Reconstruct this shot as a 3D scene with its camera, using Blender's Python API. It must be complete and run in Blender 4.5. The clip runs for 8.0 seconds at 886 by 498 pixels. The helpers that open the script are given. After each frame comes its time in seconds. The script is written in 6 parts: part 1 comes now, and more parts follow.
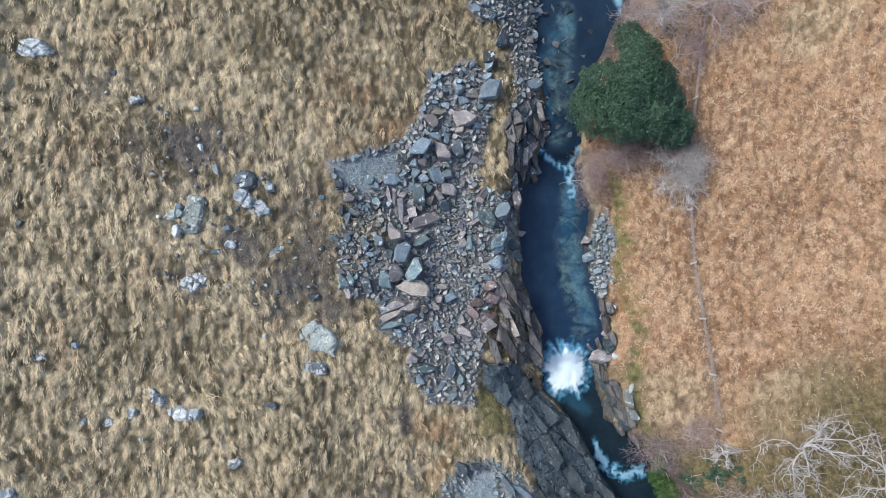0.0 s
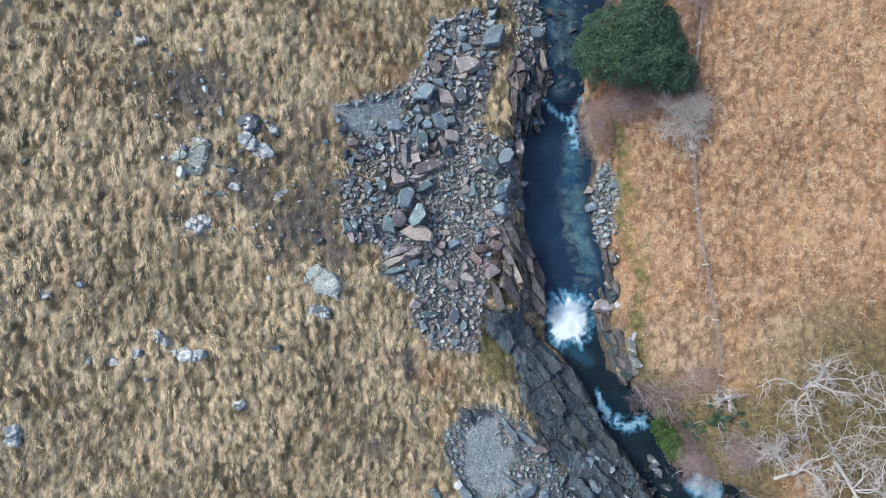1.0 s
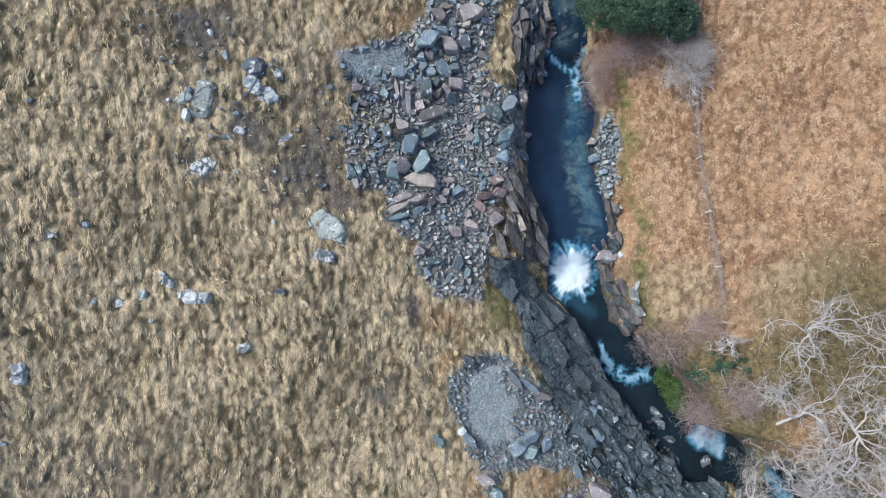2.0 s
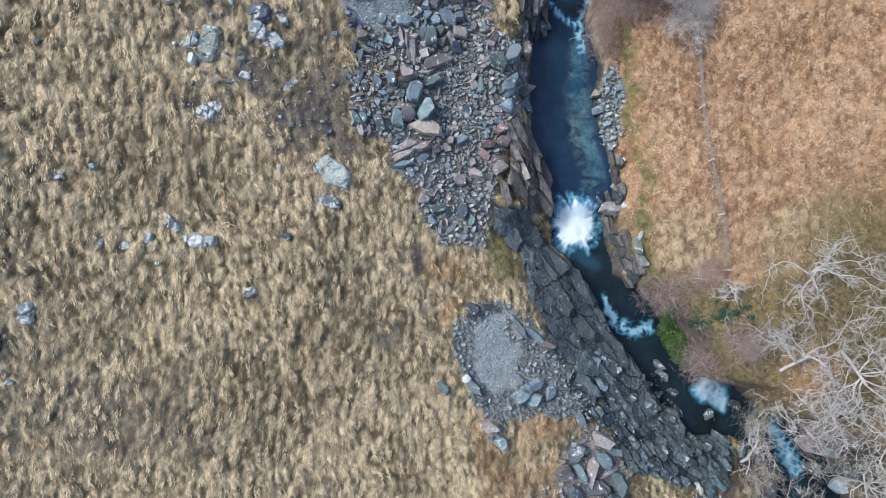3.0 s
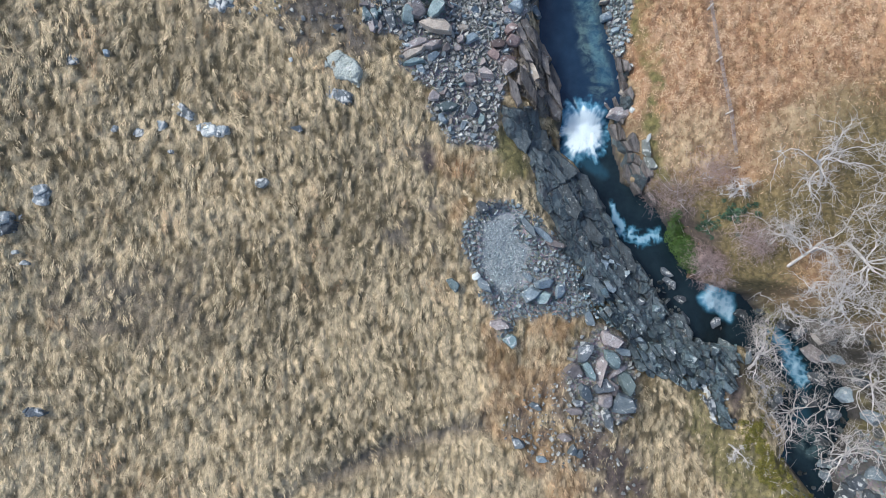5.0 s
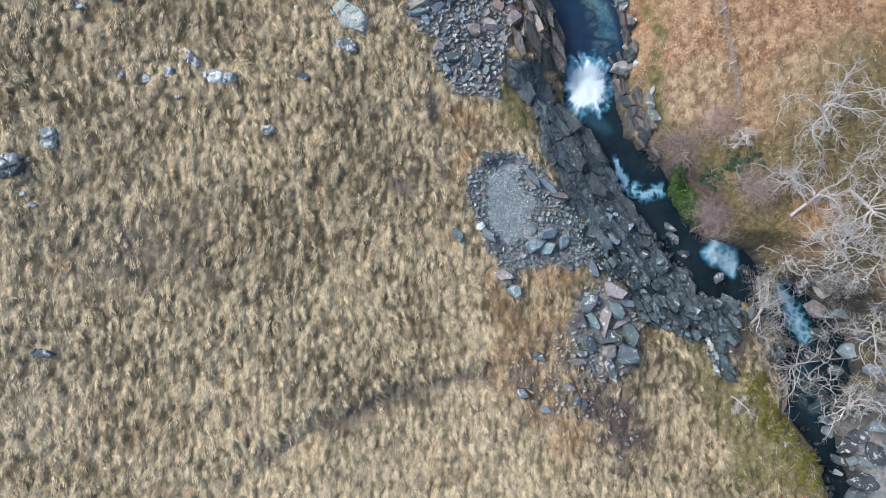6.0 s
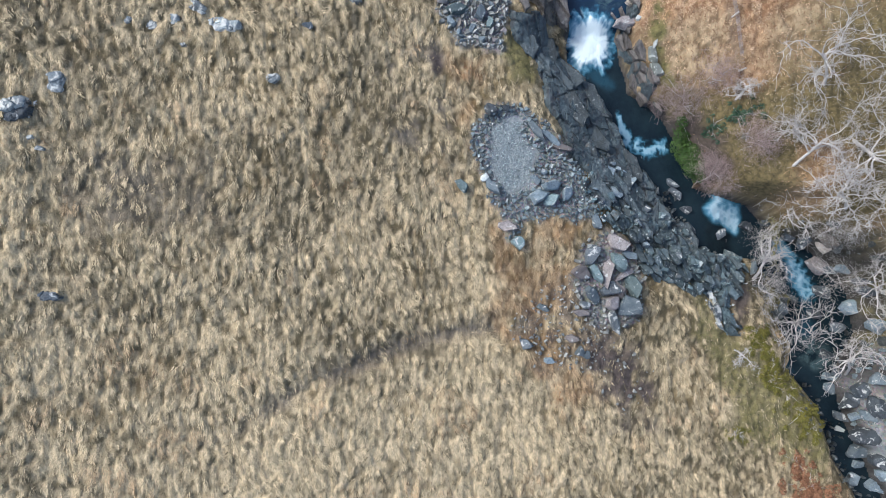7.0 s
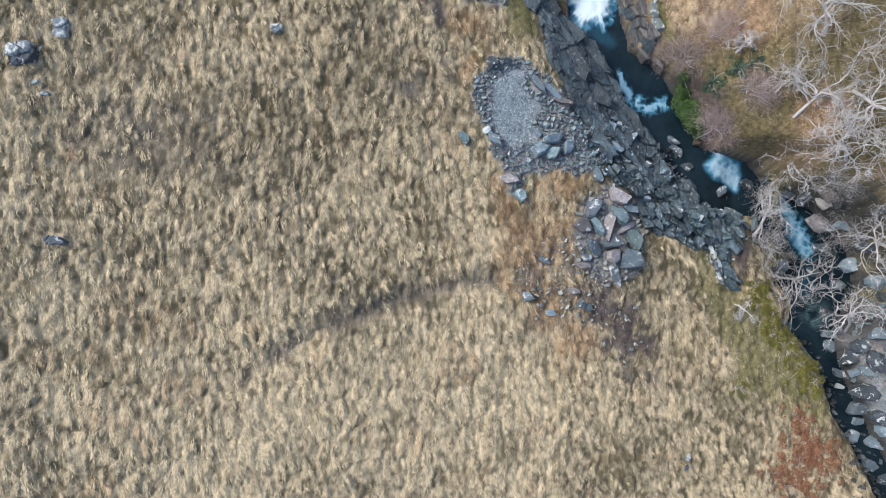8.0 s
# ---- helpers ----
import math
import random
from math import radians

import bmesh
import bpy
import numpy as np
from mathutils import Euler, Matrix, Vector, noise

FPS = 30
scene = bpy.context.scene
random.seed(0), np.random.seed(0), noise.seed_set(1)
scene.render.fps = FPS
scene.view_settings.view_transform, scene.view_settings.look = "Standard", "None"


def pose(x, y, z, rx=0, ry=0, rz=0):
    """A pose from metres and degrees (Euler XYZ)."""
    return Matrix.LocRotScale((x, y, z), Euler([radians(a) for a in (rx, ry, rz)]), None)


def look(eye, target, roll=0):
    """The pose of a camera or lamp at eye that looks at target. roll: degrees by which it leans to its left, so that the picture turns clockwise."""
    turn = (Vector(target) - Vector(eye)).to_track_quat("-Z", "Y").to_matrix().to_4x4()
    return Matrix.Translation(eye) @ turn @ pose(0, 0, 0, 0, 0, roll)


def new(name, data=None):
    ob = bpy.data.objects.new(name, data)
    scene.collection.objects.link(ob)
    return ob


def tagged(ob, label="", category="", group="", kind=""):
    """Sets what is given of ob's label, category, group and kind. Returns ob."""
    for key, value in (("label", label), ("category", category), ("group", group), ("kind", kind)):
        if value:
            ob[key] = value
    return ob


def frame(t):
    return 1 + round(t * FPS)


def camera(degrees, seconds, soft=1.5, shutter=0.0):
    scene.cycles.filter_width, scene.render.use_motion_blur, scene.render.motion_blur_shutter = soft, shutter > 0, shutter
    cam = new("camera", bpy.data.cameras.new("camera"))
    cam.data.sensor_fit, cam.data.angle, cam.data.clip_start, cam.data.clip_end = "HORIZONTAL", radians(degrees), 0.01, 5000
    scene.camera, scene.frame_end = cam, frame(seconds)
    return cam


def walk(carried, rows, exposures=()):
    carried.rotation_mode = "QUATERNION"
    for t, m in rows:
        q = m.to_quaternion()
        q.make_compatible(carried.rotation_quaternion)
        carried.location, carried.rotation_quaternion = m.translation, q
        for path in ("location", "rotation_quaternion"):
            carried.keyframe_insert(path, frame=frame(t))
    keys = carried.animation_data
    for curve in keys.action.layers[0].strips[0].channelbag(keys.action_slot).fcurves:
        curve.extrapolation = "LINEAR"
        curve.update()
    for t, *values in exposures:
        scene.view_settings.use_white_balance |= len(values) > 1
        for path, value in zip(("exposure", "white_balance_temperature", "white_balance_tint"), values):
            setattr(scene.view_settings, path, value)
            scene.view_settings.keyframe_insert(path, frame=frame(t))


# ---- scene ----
cam = camera(73.0, 8.0, soft=1.0)
ROWS = [
    (0.0, 0.001, 0.000, 31.948),
    (0.5, -0.081, -1.344, 31.930),
    (1.0, -0.167, -2.676, 31.913),
    (1.5, -0.260, -3.997, 31.897),
    (3.0, -0.579, -7.908, 31.860),
    (3.5, -0.698, -9.198, 31.852),
    (4.0, -0.822, -10.482, 31.847),
    (4.5, -0.949, -11.760, 31.845),
    (6.0, -1.318, -15.560, 31.864),
    (6.5, -1.426, -16.813, 31.880),
    (7.0, -1.519, -18.057, 31.901),
    (7.5, -1.592, -19.293, 31.927),
    (8.0, -1.638, -20.517, 31.960),
]
walk(cam, [(t, pose(x, y, z, 2.8, 0, 0)) for t, x, y, z in ROWS], exposures=[(0.0, 0.4, 6150, 9), (8.0, 0.4, 6150, 9)])

# ---- light: a bright overcast day ----
world = bpy.data.worlds.new("overcast_sky")
scene.world = world
world.use_nodes = True
sky = world.node_tree.nodes.new("ShaderNodeTexSky")
sky.sky_type, sky.sun_disc = "NISHITA", False
sky.sun_elevation, sky.sun_rotation = radians(46), radians(-66)
sky.air_density, sky.dust_density, sky.ozone_density = 1.0, 3.0, 1.0
world.node_tree.nodes["Background"].inputs["Strength"].default_value = 0.155
world.node_tree.links.new(sky.outputs[0], world.node_tree.nodes["Background"].inputs["Color"])
sun = new("sun", bpy.data.lights.new("sun", "SUN"))
sun.data.energy, sun.data.angle, sun.data.color = 1.6, radians(18), (1.0, 0.97, 0.92)
sun.matrix_world = look((-46, 20, 52), (0, 0, 0))

# ---- materials ----


def material(name, roughness=0.8):
    m = bpy.data.materials.new(name)
    m.use_nodes = True
    b = m.node_tree.nodes["Principled BSDF"]
    b.inputs["Roughness"].default_value = roughness
    return m, m.node_tree, b


def node(nt, kind, **inputs):
    n = nt.nodes.new(kind)
    for key, value in inputs.items():
        n.inputs[key.replace("_", " ")].default_value = value
    return n


def place(nt, stretch=(1, 1, 1)):
    """Where in the world a point lies, so that no two stones carry the same marks."""
    c = nt.nodes.new("ShaderNodeNewGeometry")
    m = nt.nodes.new("ShaderNodeMapping")
    m.inputs["Scale"].default_value = stretch
    nt.links.new(c.outputs["Position"], m.inputs["Vector"])
    return m.outputs["Vector"]


def clouds(nt, where, scale, detail=4, low=0.35, high=0.65, distort=0.0):
    n = node(nt, "ShaderNodeTexNoise", Scale=scale, Detail=detail, Roughness=0.6, Distortion=distort)
    nt.links.new(where, n.inputs["Vector"])
    r = node(nt, "ShaderNodeMapRange", From_Min=low, From_Max=high)
    nt.links.new(n.outputs["Fac"], r.inputs["Value"])
    return r.outputs["Result"]


def blend(nt, fac, a, b, mode="MIX"):
    n = nt.nodes.new("ShaderNodeMix")
    n.data_type, n.blend_type = "RGBA", mode
    for socket, value in ((n.inputs[0], fac), (n.inputs[6], a), (n.inputs[7], b)):
        if isinstance(value, bpy.types.NodeSocket):
            nt.links.new(value, socket)
        else:
            socket.default_value = (*value, 1) if isinstance(value, tuple) else value
    return n.outputs[2]


def sums(nt, op, a, b):
    n = nt.nodes.new("ShaderNodeMath")
    n.operation, n.use_clamp = op, True
    for socket, value in zip(n.inputs, (a, b)):
        if isinstance(value, bpy.types.NodeSocket):
            nt.links.new(value, socket)
        else:
            socket.default_value = value
    return n.outputs[0]


def bump(nt, b, height, strength, distance):
    n = node(nt, "ShaderNodeBump", Strength=strength, Distance=distance)
    nt.links.new(height, n.inputs["Height"])
    nt.links.new(n.outputs["Normal"], b.inputs["Normal"])


def attr(nt, name):
    a = nt.nodes.new("ShaderNodeAttribute")
    a.attribute_name = name
    return a.outputs["Fac"]


def cool(c):
    """The local slate: a little bluer than the base tones below."""
    return (c[0] * 0.925, c[1] * 1.0, c[2] * 1.0)


def stone_material(name, a, b, lichen=0.0, rough=0.75, crust=(0.62, 0.64, 0.62), island=False):
    m, nt, p = material(name, rough)
    a, b = cool(a), cool(b)
    at = place(nt)
    c = blend(nt, clouds(nt, at, 2.3, 5), a, b)
    if island:
        pick = nt.nodes.new("ShaderNodeNewGeometry").outputs["Random Per Island"]
    else:
        pick = nt.nodes.new("ShaderNodeObjectInfo").outputs["Random"]
    tone = node(nt, "ShaderNodeMapRange", To_Min=0.5, To_Max=1.5)
    nt.links.new(pick, tone.inputs["Value"])
    c = blend(nt, 1.0, c, tone.outputs["Result"], "MULTIPLY")
    c = blend(nt, sums(nt, "MULTIPLY", clouds(nt, at, 14, 4, 0.45, 0.7), 0.55), c, tuple(0.45 * v for v in a))
    if lichen:
        c = blend(nt, sums(nt, "MULTIPLY", clouds(nt, at, 3.2, 6, 0.62 - 0.22 * lichen, 0.68 - 0.2 * lichen, 0.6), 0.9), c, crust)
    nt.links.new(c, p.inputs["Base Color"])
    bump(nt, p, clouds(nt, at, 9, 6, 0.2, 0.8), 0.7, 0.05)
    return m


STONE = {
    "g": stone_material("blue_grey_slate", (0.16, 0.20, 0.235), (0.26, 0.295, 0.325), 0.15),
    "b": stone_material("green_slate", (0.13, 0.18, 0.19), (0.225, 0.28, 0.29), 0.2),
    "p": stone_material("purple_brown_slate", (0.22, 0.185, 0.185), (0.34, 0.285, 0.275), 0.12),
    "d": stone_material("dark_slate", (0.07, 0.08, 0.095), (0.13, 0.145, 0.165), 0.25),
    "t": stone_material("tan_sandstone", (0.32, 0.26, 0.22), (0.43, 0.36, 0.31), 0.1),
    "w": stone_material("white_quartz", (0.55, 0.55, 0.54), (0.75, 0.75, 0.74), 0.0),
    "q": stone_material("lichen_crusted_slate", (0.16, 0.18, 0.20), (0.25, 0.27, 0.29), 0.6, crust=(0.55, 0.57, 0.55)),
    "h": stone_material("white_crusted_rock", (0.20, 0.22, 0.24), (0.34, 0.36, 0.37), 0.75, crust=(0.64, 0.655, 0.62)),
    "l": stone_material("pale_lichened_rock", (0.30, 0.315, 0.29), (0.46, 0.47, 0.43), 0.2, crust=(0.62, 0.65, 0.6)),
    "s": stone_material("outcrop_slate", (0.078, 0.11, 0.125), (0.17, 0.225, 0.245), 0.35, crust=(0.42, 0.47, 0.47)),
    "r": stone_material("maroon_slate", (0.17, 0.115, 0.11), (0.27, 0.19, 0.18), 0.05),
    "o": stone_material("rusty_stone", (0.10, 0.06, 0.04), (0.17, 0.105, 0.065)),
}
RUBBLE = stone_material("mixed_rubble", (0.25, 0.25, 0.248), (0.41, 0.39, 0.365), 0.1, island=True)
STREAM_STONE = stone_material("wet_stream_stone", (0.05, 0.06, 0.065), (0.13, 0.13, 0.125), island=True, rough=0.35)
BLUE_RUBBLE = stone_material("blue_grey_rubble", (0.15, 0.18, 0.195), (0.265, 0.30, 0.315), 0.1, island=True)
SHARD = stone_material("loose_slate_shards", (0.069, 0.11, 0.13), (0.185, 0.25, 0.275), 0.3, island=True)
BROWN_GRIT = stone_material("brown_slate_chips", (0.25, 0.24, 0.225), (0.39, 0.37, 0.345), island=True)
GRIT = stone_material("pale_slate_chips", (0.34, 0.39, 0.40), (0.48, 0.53, 0.535), island=True)


def bedrock_material(name, a, b, pale):
    m, nt, p = material(name, 0.6)
    a, b = cool(a), cool(b)
    at = place(nt)
    along_bed = place(nt, (2.2, 0.5, 1))
    c = blend(nt, clouds(nt, at, 0.7, 5), a, b)
    c = blend(nt, sums(nt, "MULTIPLY", clouds(nt, along_bed, 2.2, 6, 0.5, 0.62), 0.75), c, (0.05, 0.05, 0.06))
    c = blend(nt, sums(nt, "MULTIPLY", clouds(nt, at, 2.6, 6, 0.6, 0.68), 0.7), c, pale)
    c = blend(nt, clouds(nt, at, 1.6, 4, 0.66, 0.74), c, (0.15, 0.10, 0.05))
    c = blend(nt, sums(nt, "MULTIPLY", attr(nt, "crack"), 0.7), c, (0.035, 0.035, 0.04))
    nt.links.new(c, p.inputs["Base Color"])
    bump(nt, p, clouds(nt, at, 7, 7, 0.2, 0.8), 0.8, 0.08)
    return m


def ground_material():
    m, nt, p = material("moor_ground", 0.95)
    at = place(nt)
    strands = place(nt, (1.0, 0.38, 1))
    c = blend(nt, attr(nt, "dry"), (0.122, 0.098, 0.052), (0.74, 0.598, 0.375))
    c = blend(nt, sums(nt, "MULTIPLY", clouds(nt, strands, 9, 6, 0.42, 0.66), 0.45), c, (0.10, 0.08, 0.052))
    c = blend(nt, sums(nt, "MULTIPLY", clouds(nt, at, 0.35, 4, 0.52, 0.7), 0.38), c, (0.24, 0.165, 0.07))
    c = blend(nt, sums(nt, "MULTIPLY", clouds(nt, at, 0.6, 4, 0.56, 0.7), 0.3), c, (0.16, 0.155, 0.09))
    fern = blend(nt, clouds(nt, at, 0.8, 5), (0.27, 0.145, 0.075), (0.46, 0.295, 0.175))
    fern = blend(nt, sums(nt, "MULTIPLY", clouds(nt, at, 2.2, 5, 0.5, 0.66), 0.6), fern, (0.17, 0.125, 0.06))
    fern = blend(nt, sums(nt, "MULTIPLY", clouds(nt, at, 3.5, 6, 0.5, 0.66), 0.8), fern, (0.58, 0.42, 0.25))
    c = blend(nt, attr(nt, "orange"), c, fern)
    c = blend(nt, attr(nt, "olive"), c, blend(nt, clouds(nt, at, 4, 5), (0.085, 0.07, 0.03), (0.225, 0.175, 0.08)))
    c = blend(nt, attr(nt, "peat"), c, blend(nt, clouds(nt, at, 3, 5), (0.075, 0.066, 0.058), (0.19, 0.17, 0.15)))
    c = blend(nt, attr(nt, "rust"), c, (0.27, 0.155, 0.07))
    c = blend(nt, attr(nt, "moss"), c, blend(nt, clouds(nt, at, 3, 5), (0.085, 0.08, 0.03), (0.25, 0.22, 0.085)))
    # bare soil and mud, and the painted shade of the bank patches
    c = blend(nt, attr(nt, "soil_shade"), c, blend(nt, clouds(nt, at, 4, 5), (0.06, 0.05, 0.045), (0.13, 0.10, 0.09)))
    stones = node(nt, "ShaderNodeTexVoronoi", Scale=9.0)
    nt.links.new(at, stones.inputs["Vector"])
    chip = blend(nt, 0.75, blend(nt, clouds(nt, at, 1.3, 5), (0.175, 0.17, 0.158), (0.29, 0.272, 0.25)), stones.outputs["Color"], "SOFT_LIGHT")
    hue = node(nt, "ShaderNodeHueSaturation", Saturation=0.35)
    nt.links.new(chip, hue.inputs["Color"])
    c = blend(nt, attr(nt, "gravel"), c, hue.outputs["Color"])
    c = blend(nt, attr(nt, "grit"), c, blend(nt, clouds(nt, at, 6, 6), (0.275, 0.315, 0.33), (0.42, 0.46, 0.465)))
    c = blend(nt, attr(nt, "bed"), c, blend(nt, clouds(nt, at, 2, 5), (0.035, 0.035, 0.034), (0.09, 0.085, 0.08)))
    nt.links.new(c, p.inputs["Base Color"])
    bump(nt, p, clouds(nt, at, 11, 7, 0.2, 0.8), 0.9, 0.07)
    return m


def blade_material(name, dark, light, extra):
    """Grass: each tuft has its own dryness."""
    m, nt, p = material(name, 0.85)
    c = blend(nt, attr(nt, "dry"), dark, light)
    pick = nt.nodes.new("ShaderNodeNewGeometry").outputs["Random Per Island"]
    r = node(nt, "ShaderNodeMapRange", From_Min=0.75, From_Max=1.0)
    nt.links.new(pick, r.inputs["Value"])
    c = blend(nt, sums(nt, "MULTIPLY", r.outputs["Result"], 0.25), c, extra)
    c = blend(nt, attr(nt, "warm"), c, blend(nt, attr(nt, "dry"), (0.18, 0.09, 0.04), (0.60, 0.38, 0.20)))
    nt.links.new(c, p.inputs["Base Color"])
    return m


def bark_material(name, a, b):
    m, nt, p = material(name, 0.85)
    at = place(nt)
    nt.links.new(blend(nt, clouds(nt, at, 3.5, 5), a, b), p.inputs["Base Color"])
    bump(nt, p, clouds(nt, at, 25, 4, 0.2, 0.8), 0.5, 0.02)
    return m


def leaf_material(name, a, b, rough=0.5):
    m, nt, p = material(name, rough)
    pick = nt.nodes.new("ShaderNodeNewGeometry").outputs["Random Per Island"]
    c = blend(nt, pick, a, b)
    c = blend(nt, clouds(nt, place(nt), 2.4, 4, 0.4, 0.6), c, blend(nt, 0.7, c, a))
    nt.links.new(c, p.inputs["Base Color"])
    return m


def water_material():
    m, nt, p = material("stream_water", 0.12)
    at = place(nt)
    # reflections are in the base colour: dark gorge walls, blue sky where pool is set
    c = blend(nt, clouds(nt, at, 0.9, 5), (0.007, 0.015, 0.022), (0.014, 0.028, 0.036))
    c = blend(nt, attr(nt, "pool"), c, blend(nt, clouds(nt, at, 0.7, 4), (0.009, 0.024, 0.052), (0.018, 0.042, 0.078)))
    murk = sums(nt, "MULTIPLY", sums(nt, "MULTIPLY", attr(nt, "shallow"), clouds(nt, at, 0.8, 7, 0.40, 0.62, 1.6)), clouds(nt, at, 3.0, 6, 0.25, 0.6, 1.2))
    c = blend(nt, murk, c, (0.095, 0.155, 0.16))
    froth = attr(nt, "foam")
    c = blend(nt, froth, c, blend(nt, sums(nt, "MULTIPLY", froth, sums(nt, "MULTIPLY", froth, froth)), (0.11, 0.44, 0.66), (0.86, 0.98, 0.985)))
    nt.links.new(c, p.inputs["Base Color"])
    r = node(nt, "ShaderNodeMapRange", To_Min=0.12, To_Max=0.9)
    nt.links.new(froth, r.inputs["Value"])
    nt.links.new(r.outputs["Result"], p.inputs["Roughness"])
    p.inputs["IOR"].default_value = 1.33
    bump(nt, p, clouds(nt, at, 4.5, 4, 0.2, 0.8, 0.5), 0.35, 0.05)
    return m


BEDROCK = bedrock_material("bedrock", (0.055, 0.074, 0.083), (0.118, 0.146, 0.158), (0.23, 0.28, 0.295))
SHARDS = bedrock_material("shattered_slate", (0.069, 0.10, 0.115), (0.172, 0.225, 0.245), (0.385, 0.46, 0.47))
LEDGES = bedrock_material("brown_ledge_rock", (0.11, 0.095, 0.085), (0.24, 0.20, 0.165), (0.30, 0.27, 0.23))
MOOR, WATER = ground_material(), water_material()
STRAW = blade_material("straw_grass", (0.106, 0.087, 0.047), (0.82, 0.672, 0.425), (0.33, 0.25, 0.115))
BRACKEN = blade_material("rusty_grass", (0.20, 0.108, 0.055), (0.67, 0.49, 0.315), (0.45, 0.20, 0.09))
GREEN = blade_material("mossy_grass", (0.07, 0.072, 0.027), (0.28, 0.25, 0.10), (0.32, 0.26, 0.11))
PALE_BARK = bark_material("lichened_bark", (0.42, 0.40, 0.38), (0.68, 0.66, 0.64))
MOSSY_BARK = bark_material("mossy_bark", (0.19, 0.18, 0.06), (0.36, 0.34, 0.16))
GREY_TWIG = bark_material("grey_twigs", (0.43, 0.41, 0.385), (0.64, 0.61, 0.58))
RED_TWIG = bark_material("purple_brown_twigs", (0.35, 0.26, 0.25), (0.54, 0.43, 0.41))
OLD_WOOD = bark_material("weathered_wood", (0.33, 0.30, 0.27), (0.52, 0.49, 0.45))
WIRE = bark_material("galvanised_wire", (0.24, 0.21, 0.2), (0.36, 0.32, 0.31))
HOLLY = leaf_material("holly_leaf", (0.013, 0.044, 0.024), (0.1, 0.19, 0.105), 0.65)
FERN = leaf_material("fern_leaf", (0.03, 0.075, 0.012), (0.09, 0.17, 0.03))
MOSS = leaf_material("moss_tuft", (0.11, 0.105, 0.018), (0.30, 0.27, 0.065), 0.9)
RUSTY_LEAF = leaf_material("dead_bracken_leaf", (0.22, 0.10, 0.05), (0.42, 0.23, 0.13), 0.8)

# ---- the form of the land ----
BANK_L = [(60, 11.14), (16.6, 5.14), (14.8, 4.98), (12.9, 4.82), (10.8, 5.17), (9, 5.5), (7.2, 5.17), (5.9, 5.08), (4.8, 4.31), (2.8, 4.15), (0.7, 4.2), (-1.6, 4.88), (-3.6, 5.42), (-6.1, 5.53), (-6.6, 6.23), (-7.2, 6.7), (-8.2, 7.41), (-10.7, 8.73), (-12.3, 9.99), (-14.2, 11.22), (-15.5, 12.01), (-16.5, 12.5), (-16.9, 16.09), (-19.2, 18.76), (-20.8, 17.94), (-21.8, 18.76), (-23.2, 18.47), (-25.4, 20.2), (-28.1, 21.02), (-30.7, 22.52), (-34.1, 24.2), (-60, 38.2)]
BANK_R = [(60, 16.39), (16.6, 10.39), (14.8, 9.78), (12.9, 8.86), (10.8, 7.8), (8.1, 7.2), (6.4, 7.09), (5, 7.46), (3.7, 7.88), (2.2, 7.68), (0.4, 7.78), (-1.4, 8.31), (-2.9, 8.6), (-4.6, 8.14), (-6.1, 8.41), (-7.3, 8.74), (-7.7, 8.81), (-8.8, 10.55), (-10.4, 11.56), (-12, 12.21), (-13.1, 12.89), (-13.9, 15.63), (-15.2, 17.14), (-16.5, 19.62), (-18.8, 22.18), (-21.2, 22.53), (-23.4, 21.37), (-25.4, 21.69), (-27.4, 22.52), (-29.7, 23.52), (-33.4, 25.53), (-60, 39.53)]
# water level along y, from upstream to downstream
LEVEL = [(30.0, 1.2), (10.0, 0.75), (6.9, 0.6), (6.1, -0.22), (-3.75, -0.3), (-4.7, -1.25), (-9.0, -1.35), (-11.0, -1.7),
         (-13.2, -1.75), (-15.4, -2.6), (-16.6, -2.7), (-19.0, -3.3), (-28.0, -3.7), (-45.0, -4.6)]


def along(table, y):
    ys = np.array([r[0] for r in table][::-1])
    vs = np.array([r[1] for r in table][::-1])
    return np.interp(y, ys, vs)


def eased(table, y):
    """As along(), but flat at each knot, so that pools are level and falls are rounded."""
    ys = np.array([r[0] for r in table][::-1])
    vs = np.array([r[1] for r in table][::-1])
    k = np.clip(np.searchsorted(ys, y) - 1, 0, len(ys) - 2)
    s = np.clip((y - ys[k]) / (ys[k + 1] - ys[k]), 0, 1)
    return vs[k] + (vs[k + 1] - vs[k]) * s * s * (3 - 2 * s)


def step(a, b, v):
    s = np.clip((v - a) / (b - a), 0, 1)
    return s * s * (3 - 2 * s)


def lattice(ix, iy, seed):
    h = (ix.astype(np.int64) * 374761393 + iy.astype(np.int64) * 668265263 + seed * 974711) & 0x7FFFFFFF
    h = ((h ^ (h >> 13)) * 1274126177) & 0x7FFFFFFF
    return ((h ^ (h >> 16)) & 0xFFFF) / 65535.0


def grain(x, y, seed=0):
    """Smooth noise, 0 to 1, one cell per metre."""
    ix, iy = np.floor(x), np.floor(y)
    fx, fy = x - ix, y - iy
    fx, fy = fx * fx * (3 - 2 * fx), fy * fy * (3 - 2 * fy)
    a, b = lattice(ix, iy, seed), lattice(ix + 1, iy, seed)
    c, d = lattice(ix, iy + 1, seed), lattice(ix + 1, iy + 1, seed)
    return (a * (1 - fx) + b * fx) * (1 - fy) + (c * (1 - fx) + d * fx) * fy


def rough(x, y, size, octaves=4, seed=0):
    total, weight, amp = 0.0, 0.0, 1.0
    for k in range(octaves):
        total = total + amp * grain(x / size * 2 ** k + 17.3 * k, y / size * 2 ** k - 9.1 * k, seed + k)
        weight, amp = weight + amp, amp * 0.5
    return total / weight


